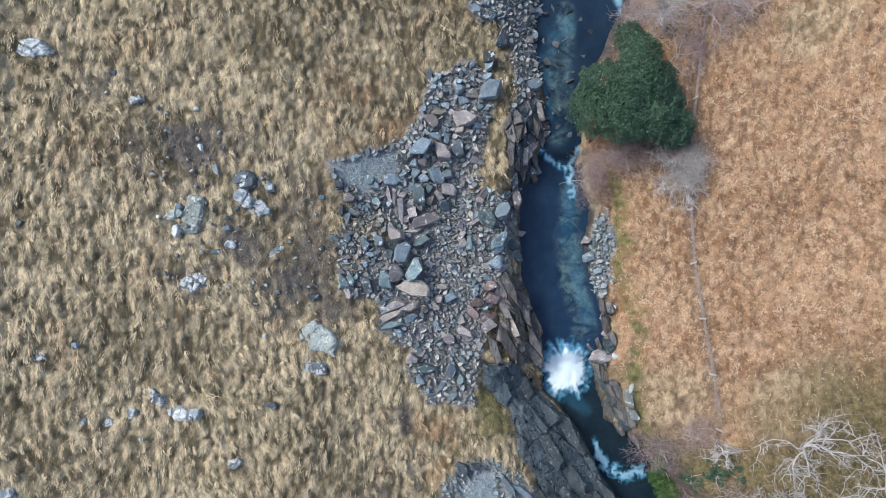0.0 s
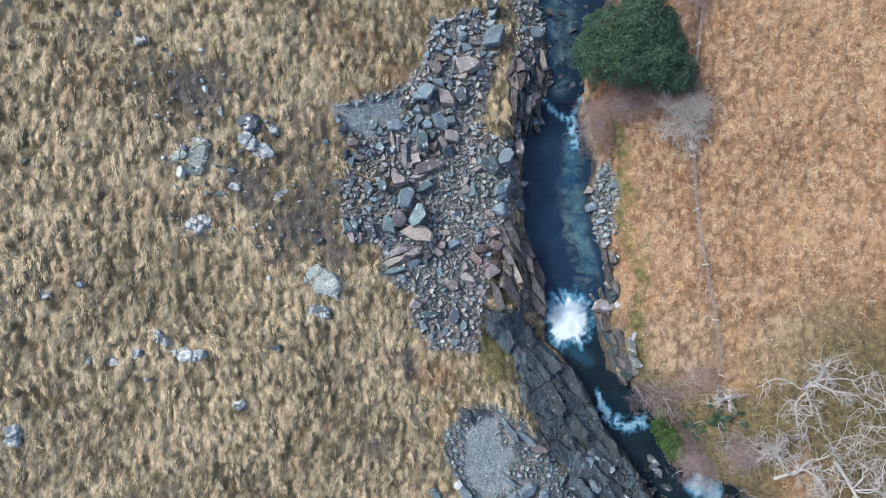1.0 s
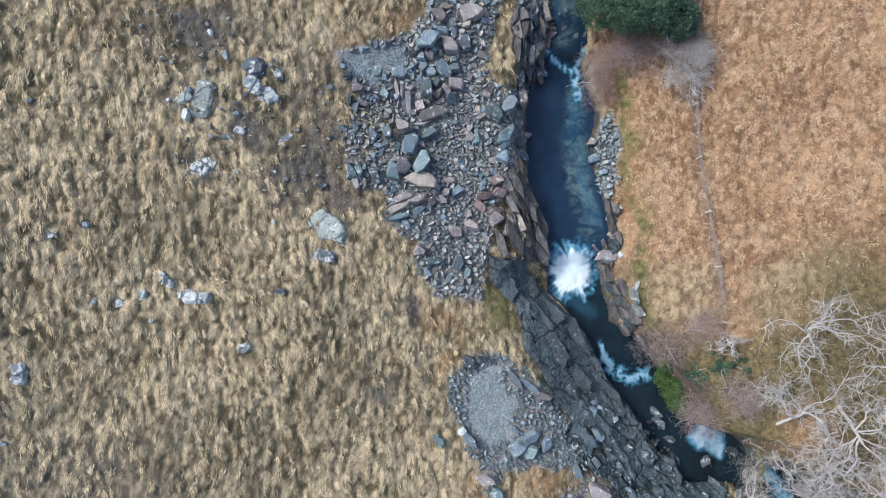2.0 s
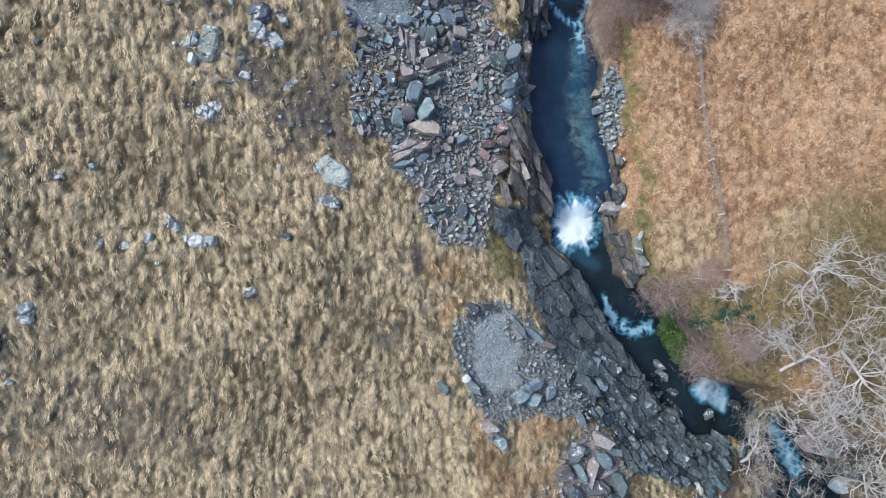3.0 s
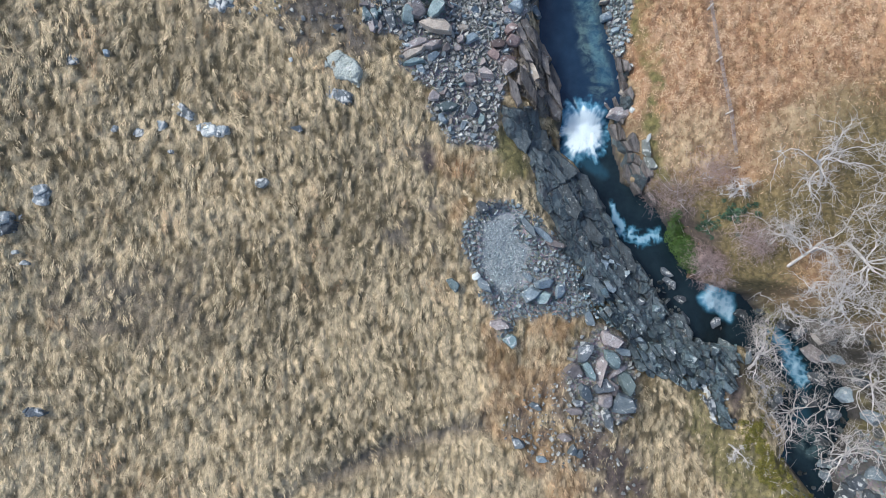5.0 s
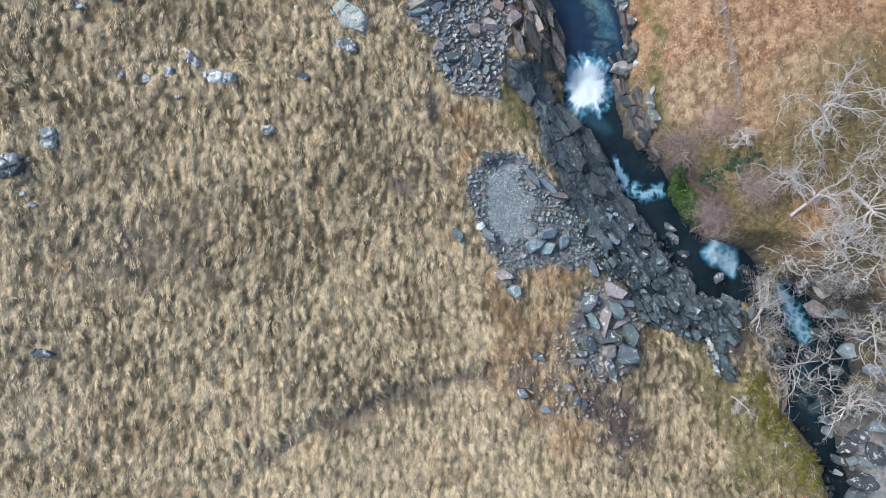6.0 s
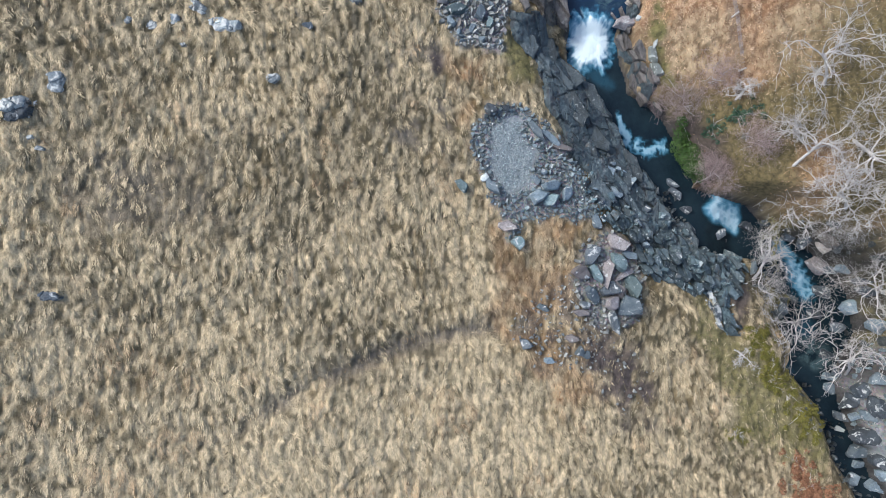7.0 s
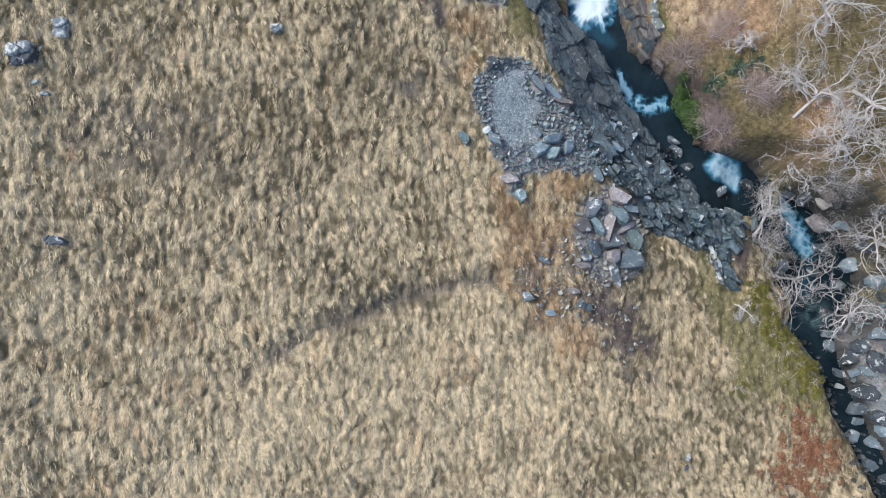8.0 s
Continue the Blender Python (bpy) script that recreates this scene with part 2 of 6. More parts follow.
def level(x, y):
    """Water level: the pool above the last big fall keeps its height up to the fall's lip."""
    w = eased(LEVEL, np.asarray(y, float))
    return w + np.maximum(-1.78 - w, 0) * step(15.4, 13.0, x) * step(-18.0, -16.4, y)


LEFT_X = [-400, -60, -20, -18.7, -15, -11.7, -9.6, -5.6, -1.9, 0, 2.5, 5, 7.3, 10, 13, 18, 30, 400]
LEFT_Z = [60, 19, 6.8, 6.25, 5.4, 4.7, 4.27, 3.28, 2.42, 2.1, 1.85, 1.65, 1.3, 0.8, 0.3, -0.2, -0.6, -2]


def terrain(x, y):
    """Height of the land, with the stream's channel in it."""
    x, y = np.asarray(x, float), np.asarray(y, float)
    xl, xr, w = along(BANK_L, y), along(BANK_R, y), level(x, y)
    wob = 0.35 * (rough(x * 0 + 3, y, 1.1, 3, 5) - 0.5) * step(400, 60, np.abs(y))
    xl, xr = xl + wob, xr - wob
    fall = 0.049 * np.clip(y, -120, 120)
    left = np.interp(x, LEFT_X, LEFT_Z) + fall
    right = 0.75 + 0.31 * np.minimum(x - 9.0, 70) + fall - 1.1 * step(-11, -20, y) * step(26, 15, x)
    wide_l = np.interp(y, [-40, -24, -19, -14, -9, -5.5, -3.5, 2, 12, 20], [1.2, 1.6, 3.8, 5.6, 5.4, 4.0, 1.6, 1.4, 2.6, 3.0])
    wide_r = np.interp(y, [-40, -22, -16, -9, 0, 12, 20], [3.0, 4.0, 3.0, 1.4, 1.0, 1.4, 2.0])
    lip_l = np.interp(y, [-24, -17, -13, -6, -4, 0], [0.3, 0.5, 0.75, 0.75, 0.5, 0.25])
    bar = 1.15 * step(5.6, 4.2, y) * step(-3.2, -1.2, y)
    dl, dr = np.maximum(xl - x, 0), np.maximum(x - xr - bar, 0)
    shelf = 0.16 * step(0, 0.5, x - xr)
    edge = w + lip_l * step(0, 0.25, dl)
    zl = edge + np.maximum(left - edge, 0.1) * step(0, 1, dl / wide_l) ** 0.85
    zr = w + shelf + np.maximum(right - w - shelf, 0.1) * step(-0.15, 1, dr / wide_r) ** 0.8
    inside = np.minimum(x - xl, xr - x)
    bed = w - 0.12 - 0.55 * step(0, 0.9, inside)
    return np.where(inside > 0, bed, np.where(x < (xl + xr) / 2, zl, zr))

# zones of the land, as outlines in plan
SCREE_MAIN = [(-0.7, 9.9), (1.3, 10.7), (2.5, 9.7), (2.2, 7.2), (1.9, 4.6), (3.6, 4.4), (3.9, 2.2), (3.3, -0.2), (2.2, -1.9), (1.9, -3.6), (1.3, -6.3), (-0.4, -6.2), (-1.4, -5.2), (-1.8, -3.5), (-3.1, -2.3), (-3.1, -1.3), (-4.9, -0.5), (-5.0, 1.4), (-4.7, 3.6), (-5.3, 5.4), (-3.7, 6.1), (-1.8, 6.8), (-1.0, 8.2)]
SCREE_TOP = [(1.2, 14.2), (5.3, 15.2), (4.9, 13.0), (5.1, 10.8), (5.3, 7.3), (4.1, 4.5), (3.4, 4.7), (3.4, 8.3), (3.8, 9.4), (3.5, 11.6), (2.7, 13.3), (1.9, 12.9)]
SCREE_LOW = [(0.7, -9.2), (2.4, -9.1), (3.7, -9.8), (5.4, -11.4), (6.3, -13.3), (6.7, -14.6), (5.3, -15.0), (4.1, -14.6), (3.3, -14.9), (2.1, -16.0), (1.6, -14.8), (0.9, -13.7), (0.1, -12.0), (-0.1, -10.3)]
GRIT_MAIN = [(0.2, 3.5), (1.4, 3.9), (1.5, 2.1), (1.4, 0.4), (0.5, -0.7), (-0.4, -0.3), (-0.3, 1.8)]
GRIT_SIDE = [(-5.0, 5.4), (-2.3, 6.2), (-2.0, 5.4), (-3.9, 4.3), (-5.0, 4.4)]
GRIT_LOW = [(0.9, -10.2), (2.4, -10.0), (3.1, -11.7), (3.1, -13.1), (1.8, -13.7), (0.9, -12.3)]
BAR = [(8.1, 3.3), (8.8, 3.8), (9.1, 2.2), (8.9, 0.4), (8.5, -1.1), (8.0, -0.4), (7.7, 1.3)]
SLAB = [(1.9, -4.1), (3.9, -4.3), (5.4, -6.4), (7.2, -8.2), (8.9, -10.7), (10.1, -12.4), (10.9, -14.3), (12.2, -15.9), (11.5, -16.6), (9.1, -16.2), (8.5, -15.0), (6.6, -14.0), (5.7, -12.3), (4.5, -10.2), (3.7, -8.6), (3.3, -6.4), (2.0, -5.4)]
SLATE = [(6.5, -14.5), (9.0, -14.3), (12.2, -15.9), (14.7, -15.8), (16.1, -16.6), (15.0, -18.2), (14.1, -19.0), (14.8, -21.1), (13.8, -21.1), (12.7, -18.9), (11.2, -18.6), (9.0, -17.9), (8.6, -16.1)]
RIM = [(3.1, 0.4), (4.0, 0.2), (5.0, -1.8), (5.5, -3.8), (5.2, -4.4), (4.4, -4.8), (2.3, -3.5), (2.5, -2.0), (2.9, -0.8)]
BANK_EAST = [(8.4, -1.3), (9.1, -1.4), (9.1, -3.1), (8.75, -4.6), (9.15, -5.8), (10.0, -7.9), (10.6, -9.5), (8.8, -7.5), (8.1, -5.2), (8.1, -3.7)]
BANK_NORTH = [(3.2, 8.6), (5.2, 9.5), (5.8, 8.4), (5.1, 6.9), (5.3, 5.1), (4.1, 4.3), (3.3, 5.5)]
CAIRN = [(3.2, -18.7), (6.6, -17.8), (7.2, -20.7), (6.6, -23.1), (3.5, -22.5), (1.8, -20.1)]
TURF_A = [(1.7, 6.7), (3.2, 6.6), (3.4, 5.0), (2.7, 4.1), (1.6, 4.2), (1.4, 5.4)]
TURF_B = [(-4.7, 2.9), (-2.6, 3.3), (-2.6, 2.0), (-3.4, 0.6), (-4.3, 0.6)]
TURF_C = [(2.7, 11.3), (3.5, 11.8), (4.0, 9.9), (3.4, 8.7), (2.8, 8.6), (2.7, 9.7)]
ROCKY = [(20.6, -23.8), (21.9, -22.2), (22.9, -21.7), (23.6, -23.5), (26.0, -33.1), (24.9, -33.6), (22.5, -29.5), (21.6, -26.8)]
HEAP = [(5.5, -16.2), (7.1, -15.6), (8.8, -16.1), (9.3, -18.2), (8.8, -20.4), (7.1, -21.0), (6.2, -20.4), (5.3, -18.8)]
DEBRIS = [(5.4, -12.3), (8.1, -12.0), (9.7, -13.8), (11.6, -16.3), (8.8, -16.1), (6.5, -14.9)]
RUST_B = [(-1.3, -6.3), (0.7, -6.8), (0.1, -10.0), (-0.1, -12.5), (1.5, -14.8), (2.4, -16.3), (4.1, -14.7), (5.6, -15.2), (5.3, -19.5), (3.3, -20.6), (1.2, -17.7), (-0.5, -13.7), (-1.3, -9.7)]
RUST_C = [(0.9, -19.0), (3.5, -18.7), (6.0, -21.3), (6.9, -24.9), (4.1, -23.7), (1.8, -21.3)]
UPPER = [(5.3, 14.3), (8.2, 14.5), (7.7, 12.0), (7.1, 7.6), (5.4, 7.6)]
GORGE = [(15.6, -15.6), (17.1, -14.6), (18.6, -15.1), (21.3, -16.6), (23.3, -18.0), (23.7, -24.6), (22.1, -23.9), (20.6, -23.8), (18.4, -20.8), (15.6, -18.5)]
FALL_FAN = [(13.2, -14.1), (13.7, -13.5), (13.5, -13.1), (14.1, -13.3), (15.2, -13.9), (15.5, -14.8), (15.3, -15.4), (14.4, -15.1), (13.6, -14.6)]
FALL_SMALL = [(17.6, -16.0), (18.1, -15.8), (19.1, -17.4), (20.0, -18.9), (19.5, -19.3), (18.5, -17.9)]
OUTCROP = [(6.2, -12.6), (8.2, -11.6), (9.6, -13.3), (11.1, -14.9), (11.9, -16.0), (15.4, -16.0), (15.1, -17.5), (12.7, -17.0), (13.0, -18.9), (11.6, -18.9), (9.6, -17.8), (8.0, -17.0), (8.5, -15.2), (6.4, -14.7)]
POOL_EDGE = [(9.6, -12.8), (11.4, -13.2), (12.6, -14.9), (13.6, -15.8), (15.4, -15.5), (15.9, -16.5), (12.0, -16.7), (11.1, -15.2)]
LOW_BED = [(19.2, -23.8), (20.9, -24.1), (21.8, -25.8), (22.5, -28.1), (23.9, -30.8), (24.8, -34.2), (21.1, -32.6), (20.5, -29.8), (19.2, -27.0), (17.6, -24.5)]
GRIT_GORGE = [(22.0, -27.1), (22.6, -26.8), (23.3, -28.4), (23.9, -30.6), (23.4, -30.5), (22.5, -28.9)]
# shade under the bank-top twigs, painted as dark ground
BANK_TOP_SHADE = [(8.8, 16.3), (10.5, 15.7), (10.1, 12.6), (9.1, 10.7), (8.3, 10.9)]
HOLE = [(-2.15, -6.75), (-1.6, -6.7), (-1.5, -7.3), (-1.75, -7.75), (-2.1, -7.6)]
# gorge shade along the foot of the east bank, put into the ground colour
EAST_FOOT_SHADE = [(11.05, -9.0), (12.0, -9.6), (12.9, -10.9), (13.5, -12.2), (13.1, -13.0), (12.4, -12.5), (11.5, -11.2), (10.8, -9.6)]
PURPLE = [(1.1, -0.8), (2.7, -0.3), (3.0, -1.9), (1.9, -2.2), (1.2, -1.9)]
PEAT_A = [(-14.9, 8.6), (-11.7, 8.3), (-9.5, 6.1), (-6.5, 4.4), (-4.5, 0.6), (-5.0, -1.8), (-9.5, -1.2), (-12.4, 0.3), (-12.4, 4.2), (-14.4, 6.3)]
SHORT = [(-10.5, 13.5), (-3.0, 13.5), (-2.2, 9.5), (-2.6, 6.6), (-6.0, 4.6), (-9.0, 6.4), (-10.6, 9.0)]
PEAT_C = [(-4.6, -7.2), (-1.9, -5.6), (-1.2, -7.3), (-1.3, -12.2), (-2.5, -12.8), (-3.6, -10.4)]
PEAT_B = [(-18.2, -12.9), (-12.7, -12.7), (-12.7, -15.1), (-17.3, -15.4)]
MOSS_A = [(1.5, -5.3), (2.8, -5.7), (3.5, -7.1), (3.3, -7.9), (1.9, -8.0)]
MOSS_B = [(12.4, -18.9), (14.3, -21.4), (16.6, -22.6), (20.9, -25.5), (19.2, -28.9), (17.3, -27.6), (14.3, -26.9), (13.7, -23.8), (12.4, -21.4)]
RUST = [(-3.9, 11.8), (-1.8, 12.0), (-1.8, 5.4), (-5.0, 5.2), (-6.0, 7.9)]
MUD = [(5.7, -19.8), (6.9, -20.2), (8.3, -21.2), (10.1, -23.7), (9.5, -25.8), (7.5, -25.4), (6.3, -23.6), (5.8, -22.2)]
SLATE_FOOT = [(13.6, -17.5), (15.2, -18.0), (15.3, -20.0), (14.4, -21.0), (14.0, -19.6)]

GULLY = [(-14.5, -26.6), (-12.3, -25.7), (-7.8, -23.2), (-3.5, -21.4), (1.2, -20.4)]
FENCE = [(13.22, 15.00), (12.82, 11.38), (12.44, 8.59), (12.24, 5.48), (12.42, 1.22), (12.79, -1.70), (13.14, -4.37), (13.54, -6.96), (13.73, -8.60)]


def within(x, y, outline, soft=0.35, ragged=0.9):
    """1 inside an outline, 0 outside, with a ragged soft edge."""
    pts = np.array(outline)
    out = np.zeros_like(x)
    lo, hi = pts.min(0) - 2, pts.max(0) + 2
    near = (x > lo[0]) & (x < hi[0]) & (y > lo[1]) & (y < hi[1])
    px, py = x[near], y[near]
    dist, inside = np.full(px.shape, 1e9), np.zeros(px.shape, bool)
    for (ax, ay), (bx, by) in zip(pts, np.roll(pts, -1, 0)):
        ex, ey = bx - ax, by - ay
        s = np.clip(((px - ax) * ex + (py - ay) * ey) / (ex * ex + ey * ey + 1e-9), 0, 1)
        dist = np.minimum(dist, np.hypot(px - ax - s * ex, py - ay - s * ey))
        if ey:
            inside ^= ((ay > py) != (by > py)) & (px < (py - ay) / ey * ex + ax)
    signed = np.where(inside, dist, -dist) + ragged * (rough(px, py, 0.9, 3, 40) - 0.5)
    out[near] = step(-soft, soft, signed)
    return out


def off_line(x, y, line):
    d = np.full(np.shape(x), 1e9)
    for (ax, ay), (bx, by) in zip(line, line[1:]):
        ex, ey = bx - ax, by - ay
        s = np.clip(((x - ax) * ex + (y - ay) * ey) / (ex * ex + ey * ey), 0, 1)
        d = np.minimum(d, np.hypot(x - ax - s * ex, y - ay - s * ey))
    return d


def zones(x, y):
    """Cover of the land at each place, 0 to 1 for each kind."""
    z = {}
    xl, xr = along(BANK_L, y), along(BANK_R, y)
    east = step(0.1, 0.9, x - xr)
    z["bed"] = step(-0.45, 0.1, np.minimum(x - xl, xr - x) + 0.6 * (rough(x, y, 0.8, 3, 7) - 0.5))
    gorge = within(x, y, GORGE, 0.8, 2.0)
    z["bed"] = np.maximum(z["bed"], 0.9 * gorge * step(0.33, 0.52, rough(x, y, 1.3, 3, 8)))
    z["rock"] = np.max([within(x, y, o, 0.3) for o in (SLAB, SLATE, RIM, BANK_EAST, BANK_NORTH)], 0)
    turfy = np.max([within(x, y, TURF_A, 0.3), within(x, y, TURF_B, 0.3, 1.4), within(x, y, TURF_C, 0.3)], 0)
    grit = np.max([within(x, y, GRIT_SIDE), within(x, y, GRIT_GORGE, 0.4), within(x, y, GRIT_LOW)], 0)
    z["grit"] = grit
    z["gravel"] = np.max([grit, within(x, y, SCREE_MAIN), within(x, y, SCREE_TOP), within(x, y, SCREE_LOW), within(x, y, BAR, 0.2, 0.4), within(x, y, ROCKY, 0.4), 0.85 * within(x, y, HEAP, 0.3, 1.2)], 0) * (1 - turfy)
    z["orange"] = east * step(-17, -10, y + 0.3 * (x - 14)) * np.clip(1.25 - 0.9 * step(0.5, 0.7, rough(x, y, 6, 3, 11)), 0, 1)
    z["olive"] = (1 - gorge) * np.maximum(east * step(16, 20, x - 0.15 * y) * step(-2, -6, y), 1.0 * east * step(-5.5, -9.5, y - 0.1 * (x - 14))) * step(0.22, 0.5, rough(x, y, 2.4, 3, 13))
    z["peat"] = 0.9 * np.maximum(within(x, y, PEAT_A, 1.6, 3.0) * step(0.3, 0.6, rough(x, y, 1.6, 4, 21)), np.maximum(0.6 * within(x, y, PEAT_B, 1.5, 3.0), 0.75 * within(x, y, PEAT_C, 0.8, 2.6) * step(0.35, 0.55, rough(x, y, 1.1, 3, 27))))
    # the gully's shading, painted as a line of the dark peat colour
    z["peat"] = np.maximum(z["peat"], 0.7 * np.exp(-(off_line(x, y, GULLY) / 0.5) ** 2) * step(0.25, 0.55, rough(x, y, 1.0, 3, 22)) * step(-14, -7.5, x))
    z["rust"] = np.max([0.36 * within(x, y, RUST, 1.2, 3.0), 0.5 * within(x, y, RUST_B, 0.5, 1.6), 0.6 * within(x, y, RUST_C, 0.8, 2.4)], 0) * step(0.32, 0.6, rough(x, y, 1.2, 3, 23))
    # mossy strip on the steep bank; its dark tone also holds the bank's shade
    fringe = step(0.0, 0.3, x - xr - 1.1) * step(2.1, 1.6, x - xr + 1.5 * (rough(x, y, 0.7, 3, 3) - 0.5)) * (0.5 + 0.5 * step(0.3, 0.55, rough(x, y, 0.5, 3, 4))) * step(7, 5, y) * step(-9.5, -7.5, y)
    z["moss"] = np.max([fringe, 0.8 * gorge, 0.9 * within(x, y, MOSS_A, 0.5), 0.8 * within(x, y, MOSS_B, 0.7, 2.0)], 0)
    z["soil_shade"] = np.max([0.9 * within(x, y, BANK_TOP_SHADE, 0.5), 0.65 * within(x, y, CAIRN, 1.0, 3.0) * step(0.34, 0.56, rough(x, y, 0.7, 4, 25)), 0.95 * within(x, y, MUD, 1.0, 2.2) * step(0.2, 0.5, rough(x, y, 0.8, 4, 24)), within(x, y, PURPLE, 0.3), within(x, y, HOLE, 0.3, 0.5), 0.9 * within(x, y, EAST_FOOT_SHADE, 0.35), 0.9 * within(x, y, SLATE_FOOT, 0.35), 0.5 * np.exp(-(off_line(x, y, FENCE) / 0.2) ** 2)], 0)
    return z


def clumps(x, y, across=0.38, down=0.80, seed=81):
    """Grass tussocks, longer down the slope than across it: how near each place is to a tussock's heart, and its dryness."""
    wx = x + 0.7 * (rough(x, y, 1.1, 2, seed) - 0.5) + 0.10 * y
    wy = y + 0.9 * (rough(x, y, 1.3, 2, seed + 2) - 0.5)
    px, py = wx / across, wy / down
    ix, iy = np.floor(px), np.floor(py)
    best, dry = np.full(np.shape(x), 9.0), np.zeros(np.shape(x))
    for ox in (-1, 0, 1):
        for oy in (-1, 0, 1):
            kx, ky = ix + ox, iy + oy
            d = np.hypot(px - kx - 0.15 - 0.7 * lattice(kx, ky, seed + 4), py - ky - 0.15 - 0.7 * lattice(kx, ky, seed + 5)) / (0.7 + 0.6 * lattice(kx, ky, seed + 6))
            dry = np.where(d < best, lattice(kx, ky, seed + 7), dry)
            best = np.minimum(best, d)
    return step(0.70, 0.25, best), dry


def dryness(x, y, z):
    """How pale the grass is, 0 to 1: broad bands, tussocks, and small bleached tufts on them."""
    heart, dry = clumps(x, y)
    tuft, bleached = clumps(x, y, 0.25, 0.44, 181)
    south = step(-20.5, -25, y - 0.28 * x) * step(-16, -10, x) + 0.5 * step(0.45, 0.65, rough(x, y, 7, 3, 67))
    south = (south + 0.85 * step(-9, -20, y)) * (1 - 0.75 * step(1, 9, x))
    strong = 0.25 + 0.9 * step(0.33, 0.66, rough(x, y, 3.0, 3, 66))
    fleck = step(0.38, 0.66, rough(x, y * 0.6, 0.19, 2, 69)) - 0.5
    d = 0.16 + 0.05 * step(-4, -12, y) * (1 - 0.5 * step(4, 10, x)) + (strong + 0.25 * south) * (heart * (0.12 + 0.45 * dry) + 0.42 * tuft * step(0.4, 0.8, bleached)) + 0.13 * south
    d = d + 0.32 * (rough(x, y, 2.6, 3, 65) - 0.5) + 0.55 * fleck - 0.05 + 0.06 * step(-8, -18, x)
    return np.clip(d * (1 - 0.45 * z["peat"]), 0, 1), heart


def hummocks(x, y, z):
    """Small relief on top of the land form."""
    bare = np.clip(z["gravel"] + z["bed"] + z["rock"], 0, 1)
    grassy = 0.11 * clumps(x, y)[0] - 0.055 + 0.18 * (rough(x, y * 0.6, 0.35, 2, 31) - 0.5) + 0.5 * (rough(x, y, 4.0, 2, 33) - 0.5)
    stony = 0.16 * (rough(x, y, 0.45, 3, 35) - 0.5)
    return grassy * (1 - bare) + stony * bare - 0.4 * np.exp(-(off_line(x, y, GULLY) / 0.6) ** 2) * step(-14, -7.5, x) - 0.25 * z["rock"]


def mesh_of(name, verts, faces, mat, smooth=False, values=None):
    """One mesh object from arrays; faces all have the same number of corners."""
    me = bpy.data.meshes.new(name)
    verts, faces = np.asarray(verts, np.float32), np.asarray(faces, np.int32)
    n, k = faces.shape
    me.vertices.add(len(verts))
    me.vertices.foreach_set("co", verts.ravel())
    me.loops.add(n * k)
    me.loops.foreach_set("vertex_index", faces.ravel())
    me.polygons.add(n)
    me.polygons.foreach_set("loop_start", np.arange(0, n * k, k, dtype=np.int32))
    me.polygons.foreach_set("use_smooth", np.full(n, smooth))
    for key, data in (values or {}).items():
        me.attributes.new(key, "FLOAT", "POINT").data.foreach_set("value", np.asarray(data, np.float32))
    me.update(calc_edges=True)
    me.materials.append(mat)
    return new(name, me)


def sheet(xs, ys):
    gx, gy = np.meshgrid(xs, ys)
    i = np.arange(len(xs) * len(ys)).reshape(len(ys), len(xs))
    faces = np.stack([i[:-1, :-1], i[:-1, 1:], i[1:, 1:], i[1:, :-1]], -1).reshape(-1, 4)
    return gx.ravel(), gy.ravel(), faces


# ---- the land: one sheet, fine near the stream, coarse towards the horizon ----
far = 1.28 ** np.arange(1, 24)
xs = np.concatenate([(-27 - far * 1.3)[::-1], np.arange(-27, 27.01, 0.095), 27 + far * 1.3])
ys = np.concatenate([(-37 - far * 1.3)[::-1], np.arange(-37, 19.01, 0.095), 19 + far * 1.3])
gx, gy, faces = sheet(xs, ys)
cover = zones(gx, gy)
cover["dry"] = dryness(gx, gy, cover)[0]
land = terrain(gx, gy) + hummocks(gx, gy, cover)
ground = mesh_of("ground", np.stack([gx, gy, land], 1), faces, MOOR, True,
                 {k: cover[k] for k in ("dry", "grit", "bed", "gravel", "orange", "olive", "peat", "rust", "moss", "soil_shade")})
tagged(ground, "rough moorland slope with straw grass, scree and peat", "ground", kind="structure")



def sample(values, x, y):
    """A value of the finished land sheet at any place."""
    v = values.reshape(len(ys), len(xs))
    i = np.clip(np.searchsorted(xs, x) - 1, 0, len(xs) - 2)
    j = np.clip(np.searchsorted(ys, y) - 1, 0, len(ys) - 2)
    s, t = (x - xs[i]) / (xs[i + 1] - xs[i]), (y - ys[j]) / (ys[j + 1] - ys[j])
    return (v[j, i] * (1 - s) + v[j, i + 1] * s) * (1 - t) + (v[j + 1, i] * (1 - s) + v[j + 1, i + 1] * s) * t


def height(x, y):
    return sample(land, np.atleast_1d(np.asarray(x, float)), np.atleast_1d(np.asarray(y, float)))


def cover_at(x, y):
    return {k: sample(cover[k], x, y) for k in cover}


# ---- the stream ----


def strokes(x, y, rows):
    """Cover by soft brush strokes: rows of x0, y0, x1, y1, half width."""
    f = np.zeros_like(x)
    for ax, ay, bx, by, r in rows:
        ex, ey = bx - ax, by - ay
        s = np.clip(((x - ax) * ex + (y - ay) * ey) / (ex * ex + ey * ey + 1e-9), 0, 1)
        f = np.maximum(f, np.exp(-(np.hypot(x - ax - s * ex, y - ay - s * ey) / r) ** 2))
    return f


